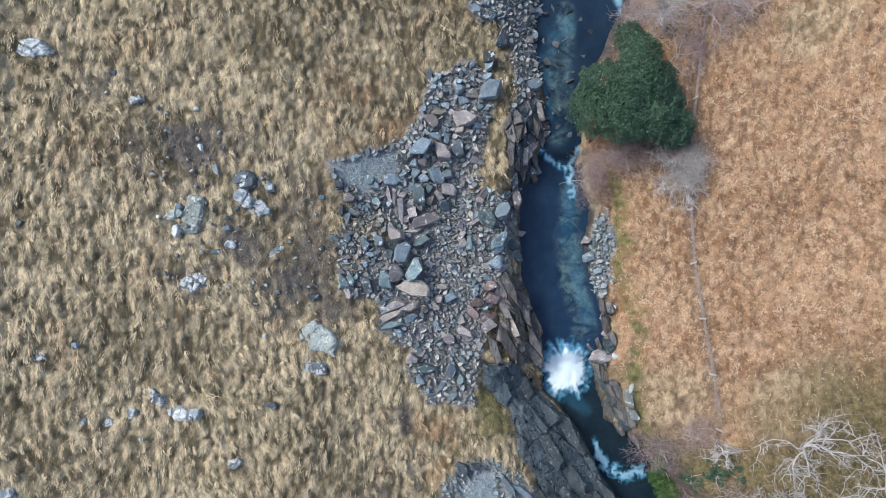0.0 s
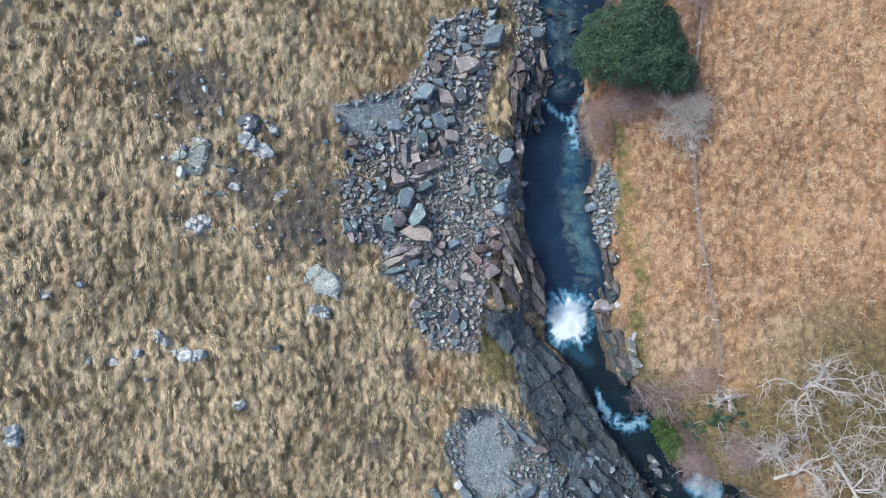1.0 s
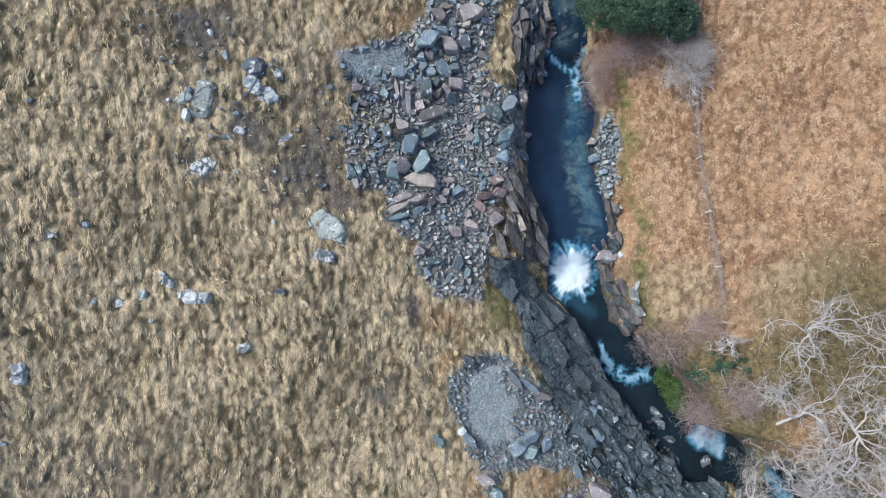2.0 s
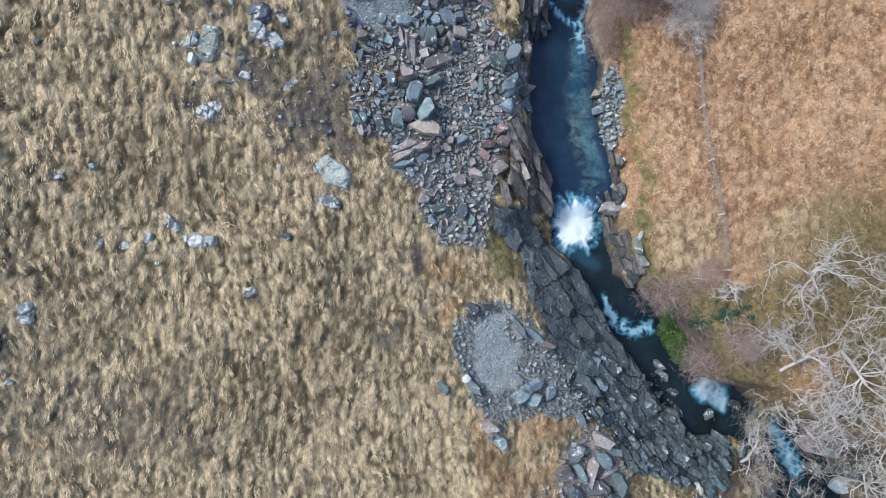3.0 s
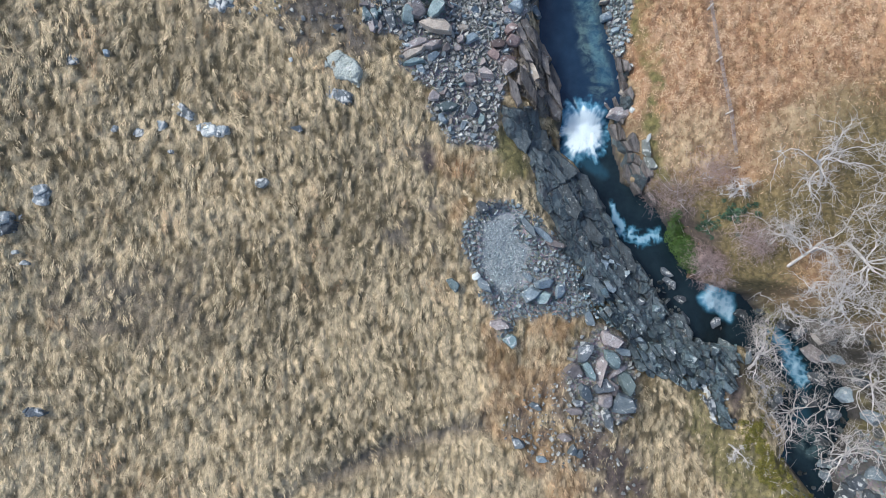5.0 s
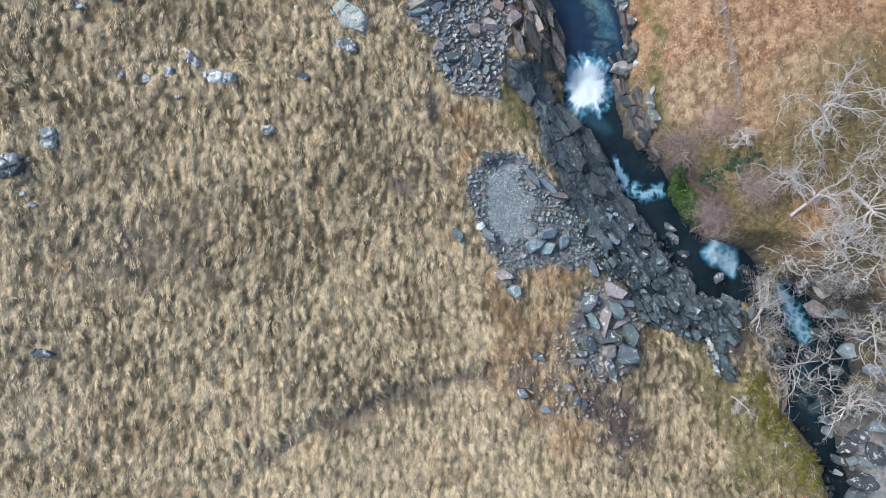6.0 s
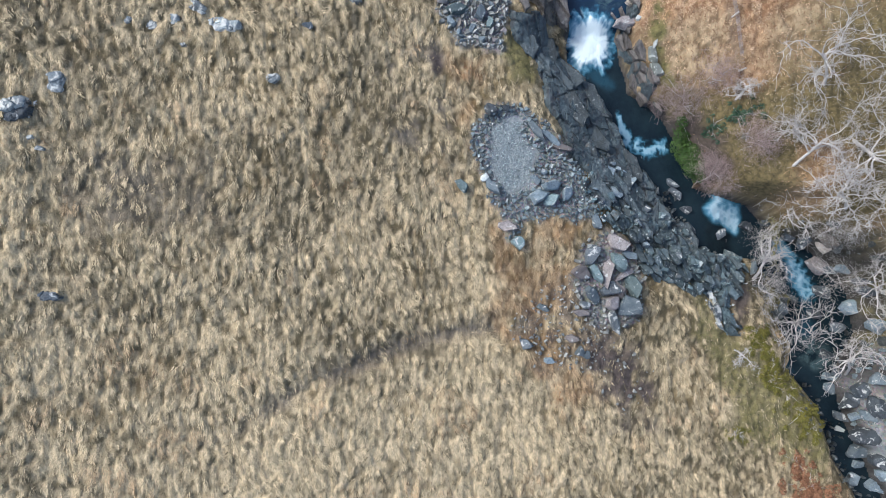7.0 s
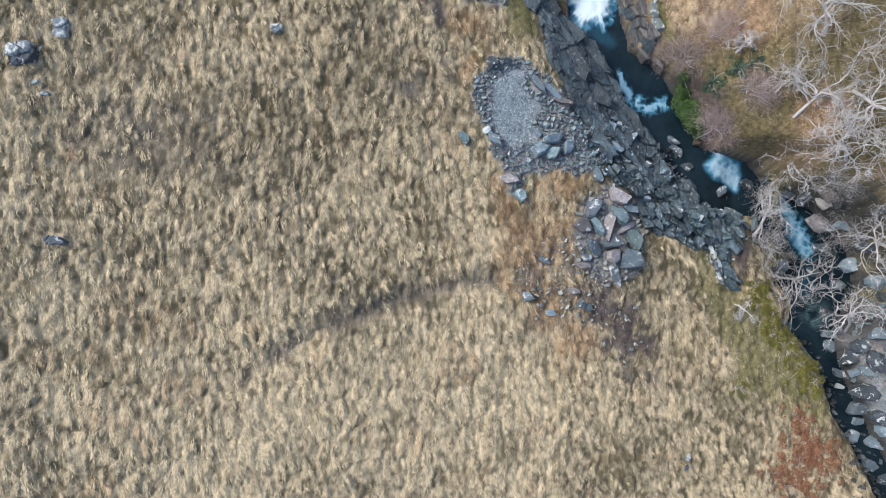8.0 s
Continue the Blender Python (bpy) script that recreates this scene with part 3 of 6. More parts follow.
FOAM_THIN = [(4.84, 6.93, 6.13, 6.12, 0.17), (6.13, 6.12, 6.86, 5.9, 0.24), (7.17, 6.77, 6.86, 5.9, 0.2), (6.86, 5.9, 6.97, 4.5, 0.33),
             (9.33, 14.76, 9.83, 13.55, 0.3), (8.3, -8.8, 8.55, -9.7, 0.2), (8.55, -9.7, 9.0, -10.35, 0.4), (9.0, -10.35, 9.9, -10.85, 0.55), (9.9, -10.85, 10.9, -10.6, 0.5),
             (17.9, -16.1, 18.8, -17.4, 0.5), (18.8, -17.4, 19.8, -18.9, 0.65)]
FOAM_TRAIL = [(6.9, 4.7, 6.6, 2.8, 0.6), (6.6, 2.8, 7.2, 0.4, 0.75), (7.2, 0.4, 7.75, -2.3, 0.6), (6.7, -6.4, 7.9, -7.3, 0.6), (5.3, 11.7, 6.5, 13.5, 0.9), (5.3, 11.1, 5.3, 8.7, 0.9),
              (19.9, -19.0, 19.6, -21.0, 0.8), (18.3, -21.6, 18.7, -23.4, 0.6)]
SHALLOWS = [(6.97, 5.0, 6.74, 2.2, 0.7), (6.74, 2.2, 7.0, -0.2, 0.85), (7.0, -0.2, 7.6, -2.6, 0.8), (6.2, 12.3, 6.0, 7.8, 0.85), (6.5, 14.2, 6.5, 12.6, 0.6),
            (19.5, -22.0, 20.5, -22.7, 0.9)]
v = np.arange(-36, 19, 0.075)
u = np.linspace(0, 1, 90)
uu, vv, faces = sheet(u, v)
wl, wr = along(BANK_L, vv) - 0.45, along(BANK_R, vv) + 0.45
wx = wl + (wr - wl) * uu
churn = rough(wx, vv, 0.5, 5, 51)
streak = rough(wx * 2.2, vv * 0.7, 0.5, 4, 53)
burst = np.arctan2(vv + 4.9, wx - 6.75)
ray_noise = rough(np.cos(burst) * 4 + 0.3 * churn, np.sin(burst) * 4, 0.6, 3, 57)
away = np.hypot(wx - 6.75, (vv + 4.95) * 0.92)
fizz = rough(wx, vv, 0.22, 3, 59)
splash = step(0.0, 0.72, 1.36 - away / 1.3 + 0.7 * (ray_noise - 0.5) * step(0.3, 0.9, away) + 0.7 * (fizz - 0.5) * step(0.6, 1.2, away))
wisp = 1 - np.abs(2 * rough(wx + 0.5 * churn, vv, 0.35, 3, 52) - 1) * 2.2
foam = 0.72 * step(0.25, 1.05, strokes(wx, vv, FOAM_THIN) * (0.25 + 0.85 * np.clip(wisp, 0, 1) + 0.35 * fizz))
swirl = rough(wx + 0.8 * churn, vv - 0.5 * churn, 0.55, 4, 58)
fan = np.maximum(within(wx, vv, FALL_FAN, 0.45, 0.6), 0.85 * within(wx, vv, FALL_SMALL, 0.35, 0.5))
foam = np.maximum(foam, 0.82 * step(0.1, 0.85, fan * (0.12 + 0.85 * swirl + 0.65 * fizz)))
foam = np.maximum(foam, splash)
foam = np.maximum(foam, 0.1 * step(0.35, 0.8, strokes(wx, vv, FOAM_TRAIL) * (0.2 + 1.1 * rough(wx + 0.6 * churn, vv * 0.8, 0.9, 4, 54))))
shallow = step(0.25, 0.8, strokes(wx, vv, SHALLOWS))
mound = 0.4 * step(1.5, 0.2, away) + 0.22 * foam * churn
wz = level(wx, vv) + 0.05 * (churn - 0.5) + mound
stream = mesh_of("water", np.stack([wx, vv, wz], 1), faces, WATER, True, {"foam": foam, "shallow": shallow, "pool": step(-6.5, -3.5, vv) * (0.6 + 0.4 * step(7, 5, vv))})
tagged(stream, "dark blue mountain stream with white foaming falls", "stream", kind="structure")

# ---- bedrock ledges beside the stream ----


def plates(x, y, size, lean, seed):
    """Broken rock plates: height of each plate, and how near its nearest crack is."""
    rng = np.random.RandomState(seed)
    c, s = math.cos(lean), math.sin(lean)
    px, py = (x * c + y * s) / size[0], (-x * s + y * c) / size[1]
    lo, hi = (int(px.min()) - 2, int(py.min()) - 2), (int(px.max()) + 3, int(py.max()) + 3)
    nx, ny = hi[0] - lo[0], hi[1] - lo[1]
    jx, jy = rng.rand(nx, ny), rng.rand(nx, ny)
    lift, tip, roll = rng.rand(nx, ny), rng.rand(nx, ny) - 0.5, rng.rand(nx, ny) - 0.5
    ix, iy = np.floor(px).astype(int) - lo[0], np.floor(py).astype(int) - lo[1]
    best, second = np.full(x.shape, 9.0), np.full(x.shape, 9.0)
    top = np.zeros(x.shape)
    for ox in (-1, 0, 1):
        for oy in (-1, 0, 1):
            kx, ky = np.clip(ix + ox, 0, nx - 1), np.clip(iy + oy, 0, ny - 1)
            dx, dy = px - (kx + lo[0] + jx[kx, ky]), py - (ky + lo[1] + jy[kx, ky])
            d = np.hypot(dx, dy)
            nearer = d < best
            second = np.where(nearer, best, np.minimum(second, d))
            top = np.where(nearer, lift[kx, ky] + 1.1 * tip[kx, ky] * dx + 1.1 * roll[kx, ky] * dy, top)
            best = np.where(nearer, d, best)
    return top, second - best


def ledge(outline, size, lean, seed, relief, lift, label, mat, cell=0.055):
    pts = np.array(outline)
    lo, hi = pts.min(0) - 0.4, pts.max(0) + 0.4
    x, y, faces = sheet(np.arange(lo[0], hi[0], cell), np.arange(lo[1], hi[1], cell))
    inside = within(x, y, outline, 0.35, 0.7)
    warp = 0.5 * (rough(x, y, 0.9, 3, seed) - 0.5)
    top, gap = plates(x + warp, y + warp, size, lean, seed)
    small, chink = plates(x - warp, y + warp, (size[0] * 0.37, size[1] * 0.3), lean + 0.3, seed + 1)
    seam = step(0.42, 0.6, rough(x, y, 0.7, 3, seed + 5))
    crack = np.maximum(step(0.05, 0.01, gap) * (0.35 + 0.65 * seam), 0.55 * step(0.06, 0.01, chink) * seam)
    z = terrain(x, y) + lift - 0.12 + relief * (top - 0.5) + 0.3 * relief * small + 0.12 * (rough(x, y, 0.3, 3, seed + 2) - 0.5)
    z = z - 0.13 * crack - 0.9 * (1 - inside)
    keep = (inside[faces] > 0.03).all(1)
    used, faces = np.unique(faces[keep], return_inverse=True)
    faces = faces.reshape(-1, 4)
    ob = mesh_of("bedrock", np.stack([x, y, z], 1)[used], faces, mat, False, {"crack": crack[used]})
    return tagged(ob, label, "rock", kind="structure")


def plate_material(name, a, b, speck, rust, streak):
    """Jointed rock: every plate has its own tone, with bedding lines, lichen specks and rust."""
    m, nt, p = material(name, 0.62)
    at = place(nt)
    beds = place(nt, (3.0, 0.45, 2.0))
    c = blend(nt, clouds(nt, at, 1.6, 5), a, b)
    tone = node(nt, "ShaderNodeMapRange", To_Min=0.6, To_Max=1.45)
    nt.links.new(nt.nodes.new("ShaderNodeObjectInfo").outputs["Random"], tone.inputs["Value"])
    c = blend(nt, 1.0, c, tone.outputs["Result"], "MULTIPLY")
    c = blend(nt, sums(nt, "MULTIPLY", clouds(nt, beds, 3.0, 6, 0.5, 0.64), streak), c, tuple(0.4 * v for v in a))
    c = blend(nt, sums(nt, "MULTIPLY", clouds(nt, at, 1.1, 4, 0.62, 0.72), rust), c, (0.19, 0.12, 0.055))
    c = blend(nt, sums(nt, "MULTIPLY", sums(nt, "MULTIPLY", clouds(nt, at, 6.5, 5, 0.57, 0.65, 0.4), clouds(nt, at, 0.9, 3, 0.4, 0.6)), speck), c, (0.5, 0.54, 0.53))
    nt.links.new(c, p.inputs["Base Color"])
    bump(nt, p, clouds(nt, at, 8, 7, 0.2, 0.8), 0.8, 0.06)
    return m


SLAB_ROCK = plate_material("slab_rock", (0.048, 0.066, 0.075), (0.102, 0.132, 0.145), 0.5, 0.35, 0.7)
OUTCROP_ROCK = plate_material("outcrop_rock", (0.05, 0.074, 0.084), (0.122, 0.162, 0.176), 1.0, 0.5, 0.6)
RIM_ROCK = plate_material("rim_rock", (0.088, 0.083, 0.08), (0.19, 0.172, 0.158), 0.3, 0.4, 0.8)


def cells(outline, size, lean, seed):
    """Jointed plates in plan: the polygons round jittered seeds, longer along the bedding than across it."""
    rng = np.random.RandomState(seed)
    pts = np.array(outline)
    c, s = math.cos(lean), math.sin(lean)
    to = np.array([[c / size[0], s / size[0]], [-s / size[1], c / size[1]]])
    back = np.linalg.inv(to)
    q = pts @ to.T
    lo, hi = np.floor(q.min(0)) - 2, np.ceil(q.max(0)) + 3
    gx, gy = np.meshgrid(np.arange(lo[0], hi[0]), np.arange(lo[1], hi[1]))
    heart = np.stack([gx.ravel() + 0.5 * (gy.ravel() % 2), gy.ravel()], 1) + rng.uniform(-0.42, 0.42, (gx.size, 2))
    plan = heart @ back.T
    inside = within(plan[:, 0], plan[:, 1], outline, 0.1, 0.5) > 0.5
    for k in np.nonzero(inside)[0]:
        d = np.hypot(*(heart - heart[k]).T)
        poly = [np.array(v) for v in ((-2.0, -2.0), (2.0, -2.0), (2.0, 2.0), (-2.0, 2.0))]
        for o in np.argsort(d)[1:15]:
            n = heart[o] - heart[k]
            half = (n @ n) / 2
            cut = []
            for v, w in zip(poly, poly[1:] + poly[:1]):
                a, b = half - v @ n, half - w @ n
                if a >= 0:
                    cut.append(v)
                if a * b < 0:
                    cut.append(v + (w - v) * a / (a - b))
            poly = cut
        yield [(heart[k] + v) @ back.T for v in poly], plan[k]


def rock_plates(outline, size, lean, seed, lift, relief, tilt, mat, parent, dip=(0.0, 0.0), share=0.9, joint=0.02):
    """Plates of rock with chipped rims, standing at uneven heights with dark joints between them."""
    rng = random.Random(seed)
    for poly, mid in cells(outline, size, lean, seed):
        if len(poly) < 4 or rng.random() > share:
            continue
        reach = sum(float(np.hypot(*(v - mid))) for v in poly) / len(poly)
        ring = []
        for v, w in zip(poly, poly[1:] + poly[:1]):
            gap = 1 - (joint + rng.uniform(0, 0.03)) / reach
            ring.append(mid + (v - mid) * gap)
            ring.append(mid + ((v + w) / 2 - mid) * gap * rng.uniform(0.88, 1.0))
        base = float(terrain(mid[0], mid[1])) + lift + relief * (rng.random() - 0.5)
        tx, ty = dip[0] + rng.gauss(0, tilt), dip[1] + rng.gauss(0, tilt)
        rows, n = [], len(ring)
        for inset, sink in ((1.0, -0.7), (1.0, -0.035), (rng.uniform(0.82, 0.92), 0.0)):
            for v in ring:
                d = (v - mid) * inset * (1 if inset == 1.0 else rng.uniform(0.92, 1.05))
                rows.append((d[0], d[1], sink + (tx * d[0] + ty * d[1] + rng.uniform(-0.02, 0.02) if sink > -0.5 else 0)))
        faces = [(a + r, (a + 1) % n + r, (a + 1) % n + r + n, a + r + n) for r in (0, n) for a in range(n)] + [tuple(range(2 * n, 3 * n))]
        me = bpy.data.meshes.new("rock_plate")
        me.from_pydata(rows, [], faces)
        me.materials.append(mat)
        ob = new("rock_plate", me)
        ob.location = (mid[0], mid[1], base)
        ob.parent = parent


slab = ledge(SLAB, (0.75, 1.7), 0.62, 71, 0.3, 0.27, "dark cracked bedrock slab sloping to the stream", BEDROCK)
outcrop = ledge(SLATE, (0.5, 0.8), 0.5, 75, 0.6, 0.12, "shattered dark slate outcrop above the stream", SHARDS)
rim = ledge(RIM, (0.32, 1.5), 0.5, 79, 0.45, 0.1, "long brown rock ledges along the pool's edge", LEDGES)
east_ledge = ledge(BANK_EAST, (0.3, 0.9), 0.4, 83, 0.4, 0.08, "narrow dark rock ledges under the turf bank", BEDROCK)
north_ledge = ledge(BANK_NORTH, (0.35, 0.9), 0.25, 85, 0.4, 0.05, "dark broken rock beside the upper stream", BEDROCK)
rock_plates(SLAB, (0.85, 1.5), 0.58, 171, 0.2, 0.2, 0.1, SLAB_ROCK, slab, (0.0, 0.0), 0.62, 0.0)
rock_plates(SLATE, (0.36, 0.72), 0.62, 173, 0.26, 0.6, 0.45, OUTCROP_ROCK, outcrop, (0.0, 0.0), 0.8)
rock_plates(RIM, (0.42, 1.5), 0.47, 175, 0.22, 0.42, 0.16, RIM_ROCK, rim, (-0.1, 0.0), 0.9)
rock_plates(BANK_EAST, (0.3, 0.8), 0.4, 177, 0.2, 0.4, 0.2, RIM_ROCK, east_ledge, (0.0, 0.0), 0.85)
rock_plates(BANK_NORTH, (0.38, 0.9), 0.2, 179, 0.15, 0.4, 0.2, RIM_ROCK, north_ledge, (0.0, 0.0), 0.85)

# ---- stones ----


def rock_mesh(name, length, width, tall, rng, sides=7, bevel=0.014, worn=0.0):
    """An angular slab of stone: an uneven outline, a tilted broken top, worn edges."""
    bm = bmesh.new()
    turn = rng.random() * 6.28
    angles = [(k + rng.uniform(-0.45, 0.45)) * 6.283 / sides for k in range(sides)]
    radii = [rng.uniform(0.64, 1.12) for k in range(sides)]
    tip, roll = rng.uniform(-0.6, 0.6) * tall, rng.uniform(-0.6, 0.6) * tall
    for ring, (grow, z) in enumerate(((0.86, -0.45), (1.0, 0.1), (rng.uniform(0.74, 0.93), 1.0))):
        for k in range(sides):
            a = turn + angles[k] + rng.uniform(-0.09, 0.09)
            r = grow * radii[k] * rng.uniform(0.93, 1.05)
            cx, cy = math.cos(a), math.sin(a)
            sq = (abs(cx) ** 4 + abs(cy) ** 4) ** -0.25
            x, y = 0.5 * length * r * cx * sq, 0.5 * width * r * cy * sq
            lift = (tip * x / length + roll * y / width) * 2 if ring == 2 else 0
            bm.verts.new((x, y, z * tall + lift + rng.uniform(-0.08, 0.08) * tall))
    hull = bmesh.ops.convex_hull(bm, input=bm.verts)
    bmesh.ops.delete(bm, geom=[w for w in bm.verts if not w.link_faces], context="VERTS")
    bmesh.ops.dissolve_limit(bm, angle_limit=0.12, verts=bm.verts, edges=bm.edges)
    if bevel:
        bmesh.ops.bevel(bm, geom=bm.edges[:], offset=bevel * min(length, width) * 2, segments=1, affect="EDGES", profile=0.6, clamp_overlap=True)
    if worn:
        bmesh.ops.triangulate(bm, faces=bm.faces[:])
        bmesh.ops.subdivide_edges(bm, edges=bm.edges[:], cuts=1, use_grid_fill=True)
        bmesh.ops.smooth_vert(bm, verts=bm.verts[:], factor=0.15, use_axis_x=True, use_axis_y=True, use_axis_z=True)
        at, reach = Vector((rng.uniform(0, 90), rng.uniform(0, 90), 0)), min(length, width)
        for w in bm.verts:
            coarse = noise.noise(w.co * (2.2 / reach) + at)
            w.co += (coarse + 0.5 * noise.noise(w.co * (6 / reach) + at)) * worn * reach * w.co.normalized()
    me = bpy.data.meshes.new(name)
    bm.to_mesh(me)
    bm.free()
    return me


KIND = {"g": "angular blue-grey slate boulder", "b": "greenish blue slate boulder", "p": "flat purple-brown slate slab", "d": "dark weathered slate boulder",
        "t": "pale tan sandstone block", "w": "small white quartz boulder", "l": "broad pale grey-green lichened boulder", "q": "grey boulder crusted with white lichen", "o": "rust-stained stone", "h": "narrow slate rib crusted with white lichen", "r": "broken maroon slate boulder", "s": "angular dark slate boulder"}
WHERE = {"scree": "among loose scree", "moor": "half sunk in straw moor grass", "pile": "in a heap beside the gravel", "bank": "on the stony stream bank"}
stones_rng = random.Random(11)
PLACED = []


def boulder(x, y, length, width, turn, tone, where="scree"):
    tall = min(width, length) * stones_rng.uniform(0.42, 0.62)
    depth = float(level(x, y)) - float(height(x, y)[0])
    if where == "bank" and depth > 0.1:
        tall = max(tall, 0.8 * depth + 0.1)
    me = rock_mesh("boulder", length, width, tall, stones_rng, 6 if length < 0.8 else 7, 0.015, 0.12 if where == "moor" else 0.07)
    me.materials.append(STONE[tone])
    ob = new("boulder", me)
    ob.matrix_basis = pose(x, y, float(height(x, y)[0]) + tall * (0.36 if where != "moor" else 0.02), stones_rng.uniform(-7, 7), stones_rng.uniform(-7, 7), turn)
    PLACED.append((x, y, 0.45 * max(length, width) + 0.05 if max(length, width) < 1.6 * min(length, width) else 0.33 * max(length, width)))
    return tagged(ob, KIND[tone] + " " + WHERE[where], "boulder", "boulders " + WHERE[where])


# the upper scree
boulder(2.33, 9.28, 1.32, 1.03, 0, "g")
boulder(2.33, 10.98, 0.75, 0.94, 90, "d")
boulder(2.30, 10.61, 0.47, 0.56, 0, "g")
boulder(2.24, 10.05, 0.44, 0.63, 90, "g")
boulder(3.00, 12.08, 1.07, 0.63, 80, "d")
boulder(-0.70, 10.10, 0.77, 0.34, 90, "d")
boulder(-0.56, 7.78, 0.93, 0.50, -55, "p")
boulder(1.07, 7.89, 1.19, 0.94, 0, "p")
boulder(-0.39, 7.01, 0.75, 0.50, -20, "g")
boulder(0.17, 6.94, 0.69, 0.31, 90, "g")
boulder(0.79, 7.35, 0.63, 0.44, 0, "t")
boulder(1.16, 7.33, 0.50, 0.31, 80, "p")
boulder(0.96, 8.82, 0.69, 0.44, -15, "g")
boulder(1.44, 9.12, 0.81, 0.44, 5, "t")
boulder(0.79, 9.38, 0.62, 0.56, 60, "g")
boulder(0.17, 9.27, 0.44, 0.37, 0, "g")
boulder(0.17, 8.57, 0.62, 0.44, -20, "g")
boulder(-0.39, 8.69, 0.43, 0.31, 0, "g")
boulder(-0.25, 8.22, 0.87, 0.37, 0, "t")
boulder(1.44, 9.68, 0.75, 0.37, -10, "d")
boulder(-1.09, 6.45, 1.43, 0.87, 35, "g")
boulder(-0.03, 6.26, 1.12, 0.75, -55, "p")
boulder(0.73, 6.42, 0.88, 0.75, 90, "d")
boulder(-1.42, 5.65, 0.62, 0.50, 80, "g")
boulder(-1.01, 5.67, 0.62, 0.50, 0, "p")
boulder(-1.37, 5.15, 0.62, 0.50, 60, "g")
boulder(-2.47, 4.81, 0.86, 0.55, 0, "g")
boulder(-3.54, 4.77, 0.73, 0.49, -10, "b")
boulder(-0.34, 5.10, 1.12, 0.69, -70, "g")
boulder(0.25, 5.17, 0.69, 0.69, 0, "g")
boulder(-0.95, 4.89, 0.62, 0.44, -10, "g")
boulder(-1.17, 4.07, 1.31, 0.65, 90, "b")
boulder(-0.67, 4.36, 0.56, 0.50, 80, "b")
boulder(-0.20, 4.09, 0.69, 0.50, -40, "p")
boulder(0.23, 4.41, 1.00, 0.69, -15, "p")
boulder(-0.62, 3.80, 0.75, 0.56, 30, "t")
boulder(0.09, 3.59, 0.75, 0.75, 0, "g")
boulder(-0.42, 3.50, 0.44, 0.31, 0, "p")
boulder(-2.06, 3.38, 1.61, 0.37, -85, "p")
boulder(-1.56, 3.20, 0.68, 0.56, 90, "p")
boulder(-0.92, 2.82, 1.87, 0.62, 20, "p")
boulder(-1.37, 2.37, 1.12, 0.37, 20, "p")
boulder(-2.66, 4.09, 1.05, 0.25, -80, "p")
boulder(-2.38, 3.96, 0.93, 0.25, 90, "p")
boulder(-3.25, 3.71, 0.61, 0.43, -60, "b")
boulder(-4.47, 3.89, 0.79, 0.67, 0, "p")
boulder(-4.94, 4.42, 0.73, 0.54, -60, "d")
boulder(-4.87, 3.23, 0.73, 0.36, 90, "d")
boulder(-4.21, 3.13, 0.67, 0.37, 0, "p")
boulder(-2.33, 2.10, 1.12, 0.93, -30, "p")
boulder(-1.97, 1.30, 1.25, 0.81, 70, "g")
boulder(-1.17, 1.81, 1.19, 0.75, 40, "b")
boulder(-3.76, 1.67, 0.92, 0.49, -75, "g")
boulder(-3.09, 1.79, 0.74, 0.49, -70, "g")
boulder(-2.60, 1.18, 0.68, 0.37, 90, "b")
boulder(-2.30, 0.30, 1.18, 0.87, -70, "p")
boulder(-1.42, 0.44, 1.25, 0.94, 55, "b")
boulder(-2.82, -0.09, 0.99, 0.81, -60, "b")
boulder(-3.60, -0.36, 1.29, 0.55, -65, "d")
boulder(-4.81, -0.09, 0.92, 0.43, -65, "b")
boulder(-4.42, -0.03, 0.73, 0.40, -60, "b")
boulder(-4.15, -0.69, 0.74, 0.43, 90, "p")
boulder(-1.42, -0.42, 1.82, 0.75, -10, "t")
boulder(2.18, 2.91, 1.20, 0.89, -70, "b")
boulder(2.91, 3.27, 1.02, 0.89, 20, "g")
boulder(2.78, 1.84, 1.46, 0.70, 50, "b")
boulder(2.73, 1.41, 0.95, 0.38, 45, "g")
boulder(3.55, 1.84, 0.92, 0.66, -45, "d")
boulder(1.30, 1.77, 0.88, 0.44, 90, "b")
boulder(1.73, 2.00, 0.63, 0.32, -40, "p")
boulder(0.96, 2.19, 0.50, 0.38, 60, "p")
boulder(1.53, 2.82, 0.88, 0.38, 30, "p")
boulder(2.64, 0.76, 0.83, 0.76, 0, "g")
boulder(3.83, 4.11, 1.46, 0.80, 85, "p")
boulder(4.13, 2.36, 0.68, 0.41, -10, "p")
boulder(4.70, 2.74, 0.55, 0.35, -10, "o")
boulder(3.91, 1.13, 0.94, 0.54, -60, "g")
boulder(-2.33, -1.31, 1.87, 0.50, 25, "p")
boulder(-2.60, -1.86, 1.62, 0.44, 25, "t")
boulder(-2.60, -2.33, 1.43, 0.37, 20, "b")
boulder(-1.64, -1.40, 1.32, 0.50, 20, "p")
boulder(-1.59, -1.93, 0.88, 0.38, 35, "g")
boulder(0.31, -0.96, 1.01, 0.51, 30, "g")
boulder(-0.06, -0.43, 0.76, 0.38, 0, "t")
boulder(-0.25, -0.99, 0.57, 0.50, 80, "p")
boulder(-0.89, -1.54, 0.57, 0.57, 60, "p")
boulder(0.31, -3.02, 0.89, 0.57, -30, "p")
boulder(1.02, -2.68, 1.14, 0.57, -20, "p")
boulder(-0.81, -4.48, 1.20, 0.54, 5, "b")
boulder(0.37, -4.56, 0.86, 0.57, 70, "g")
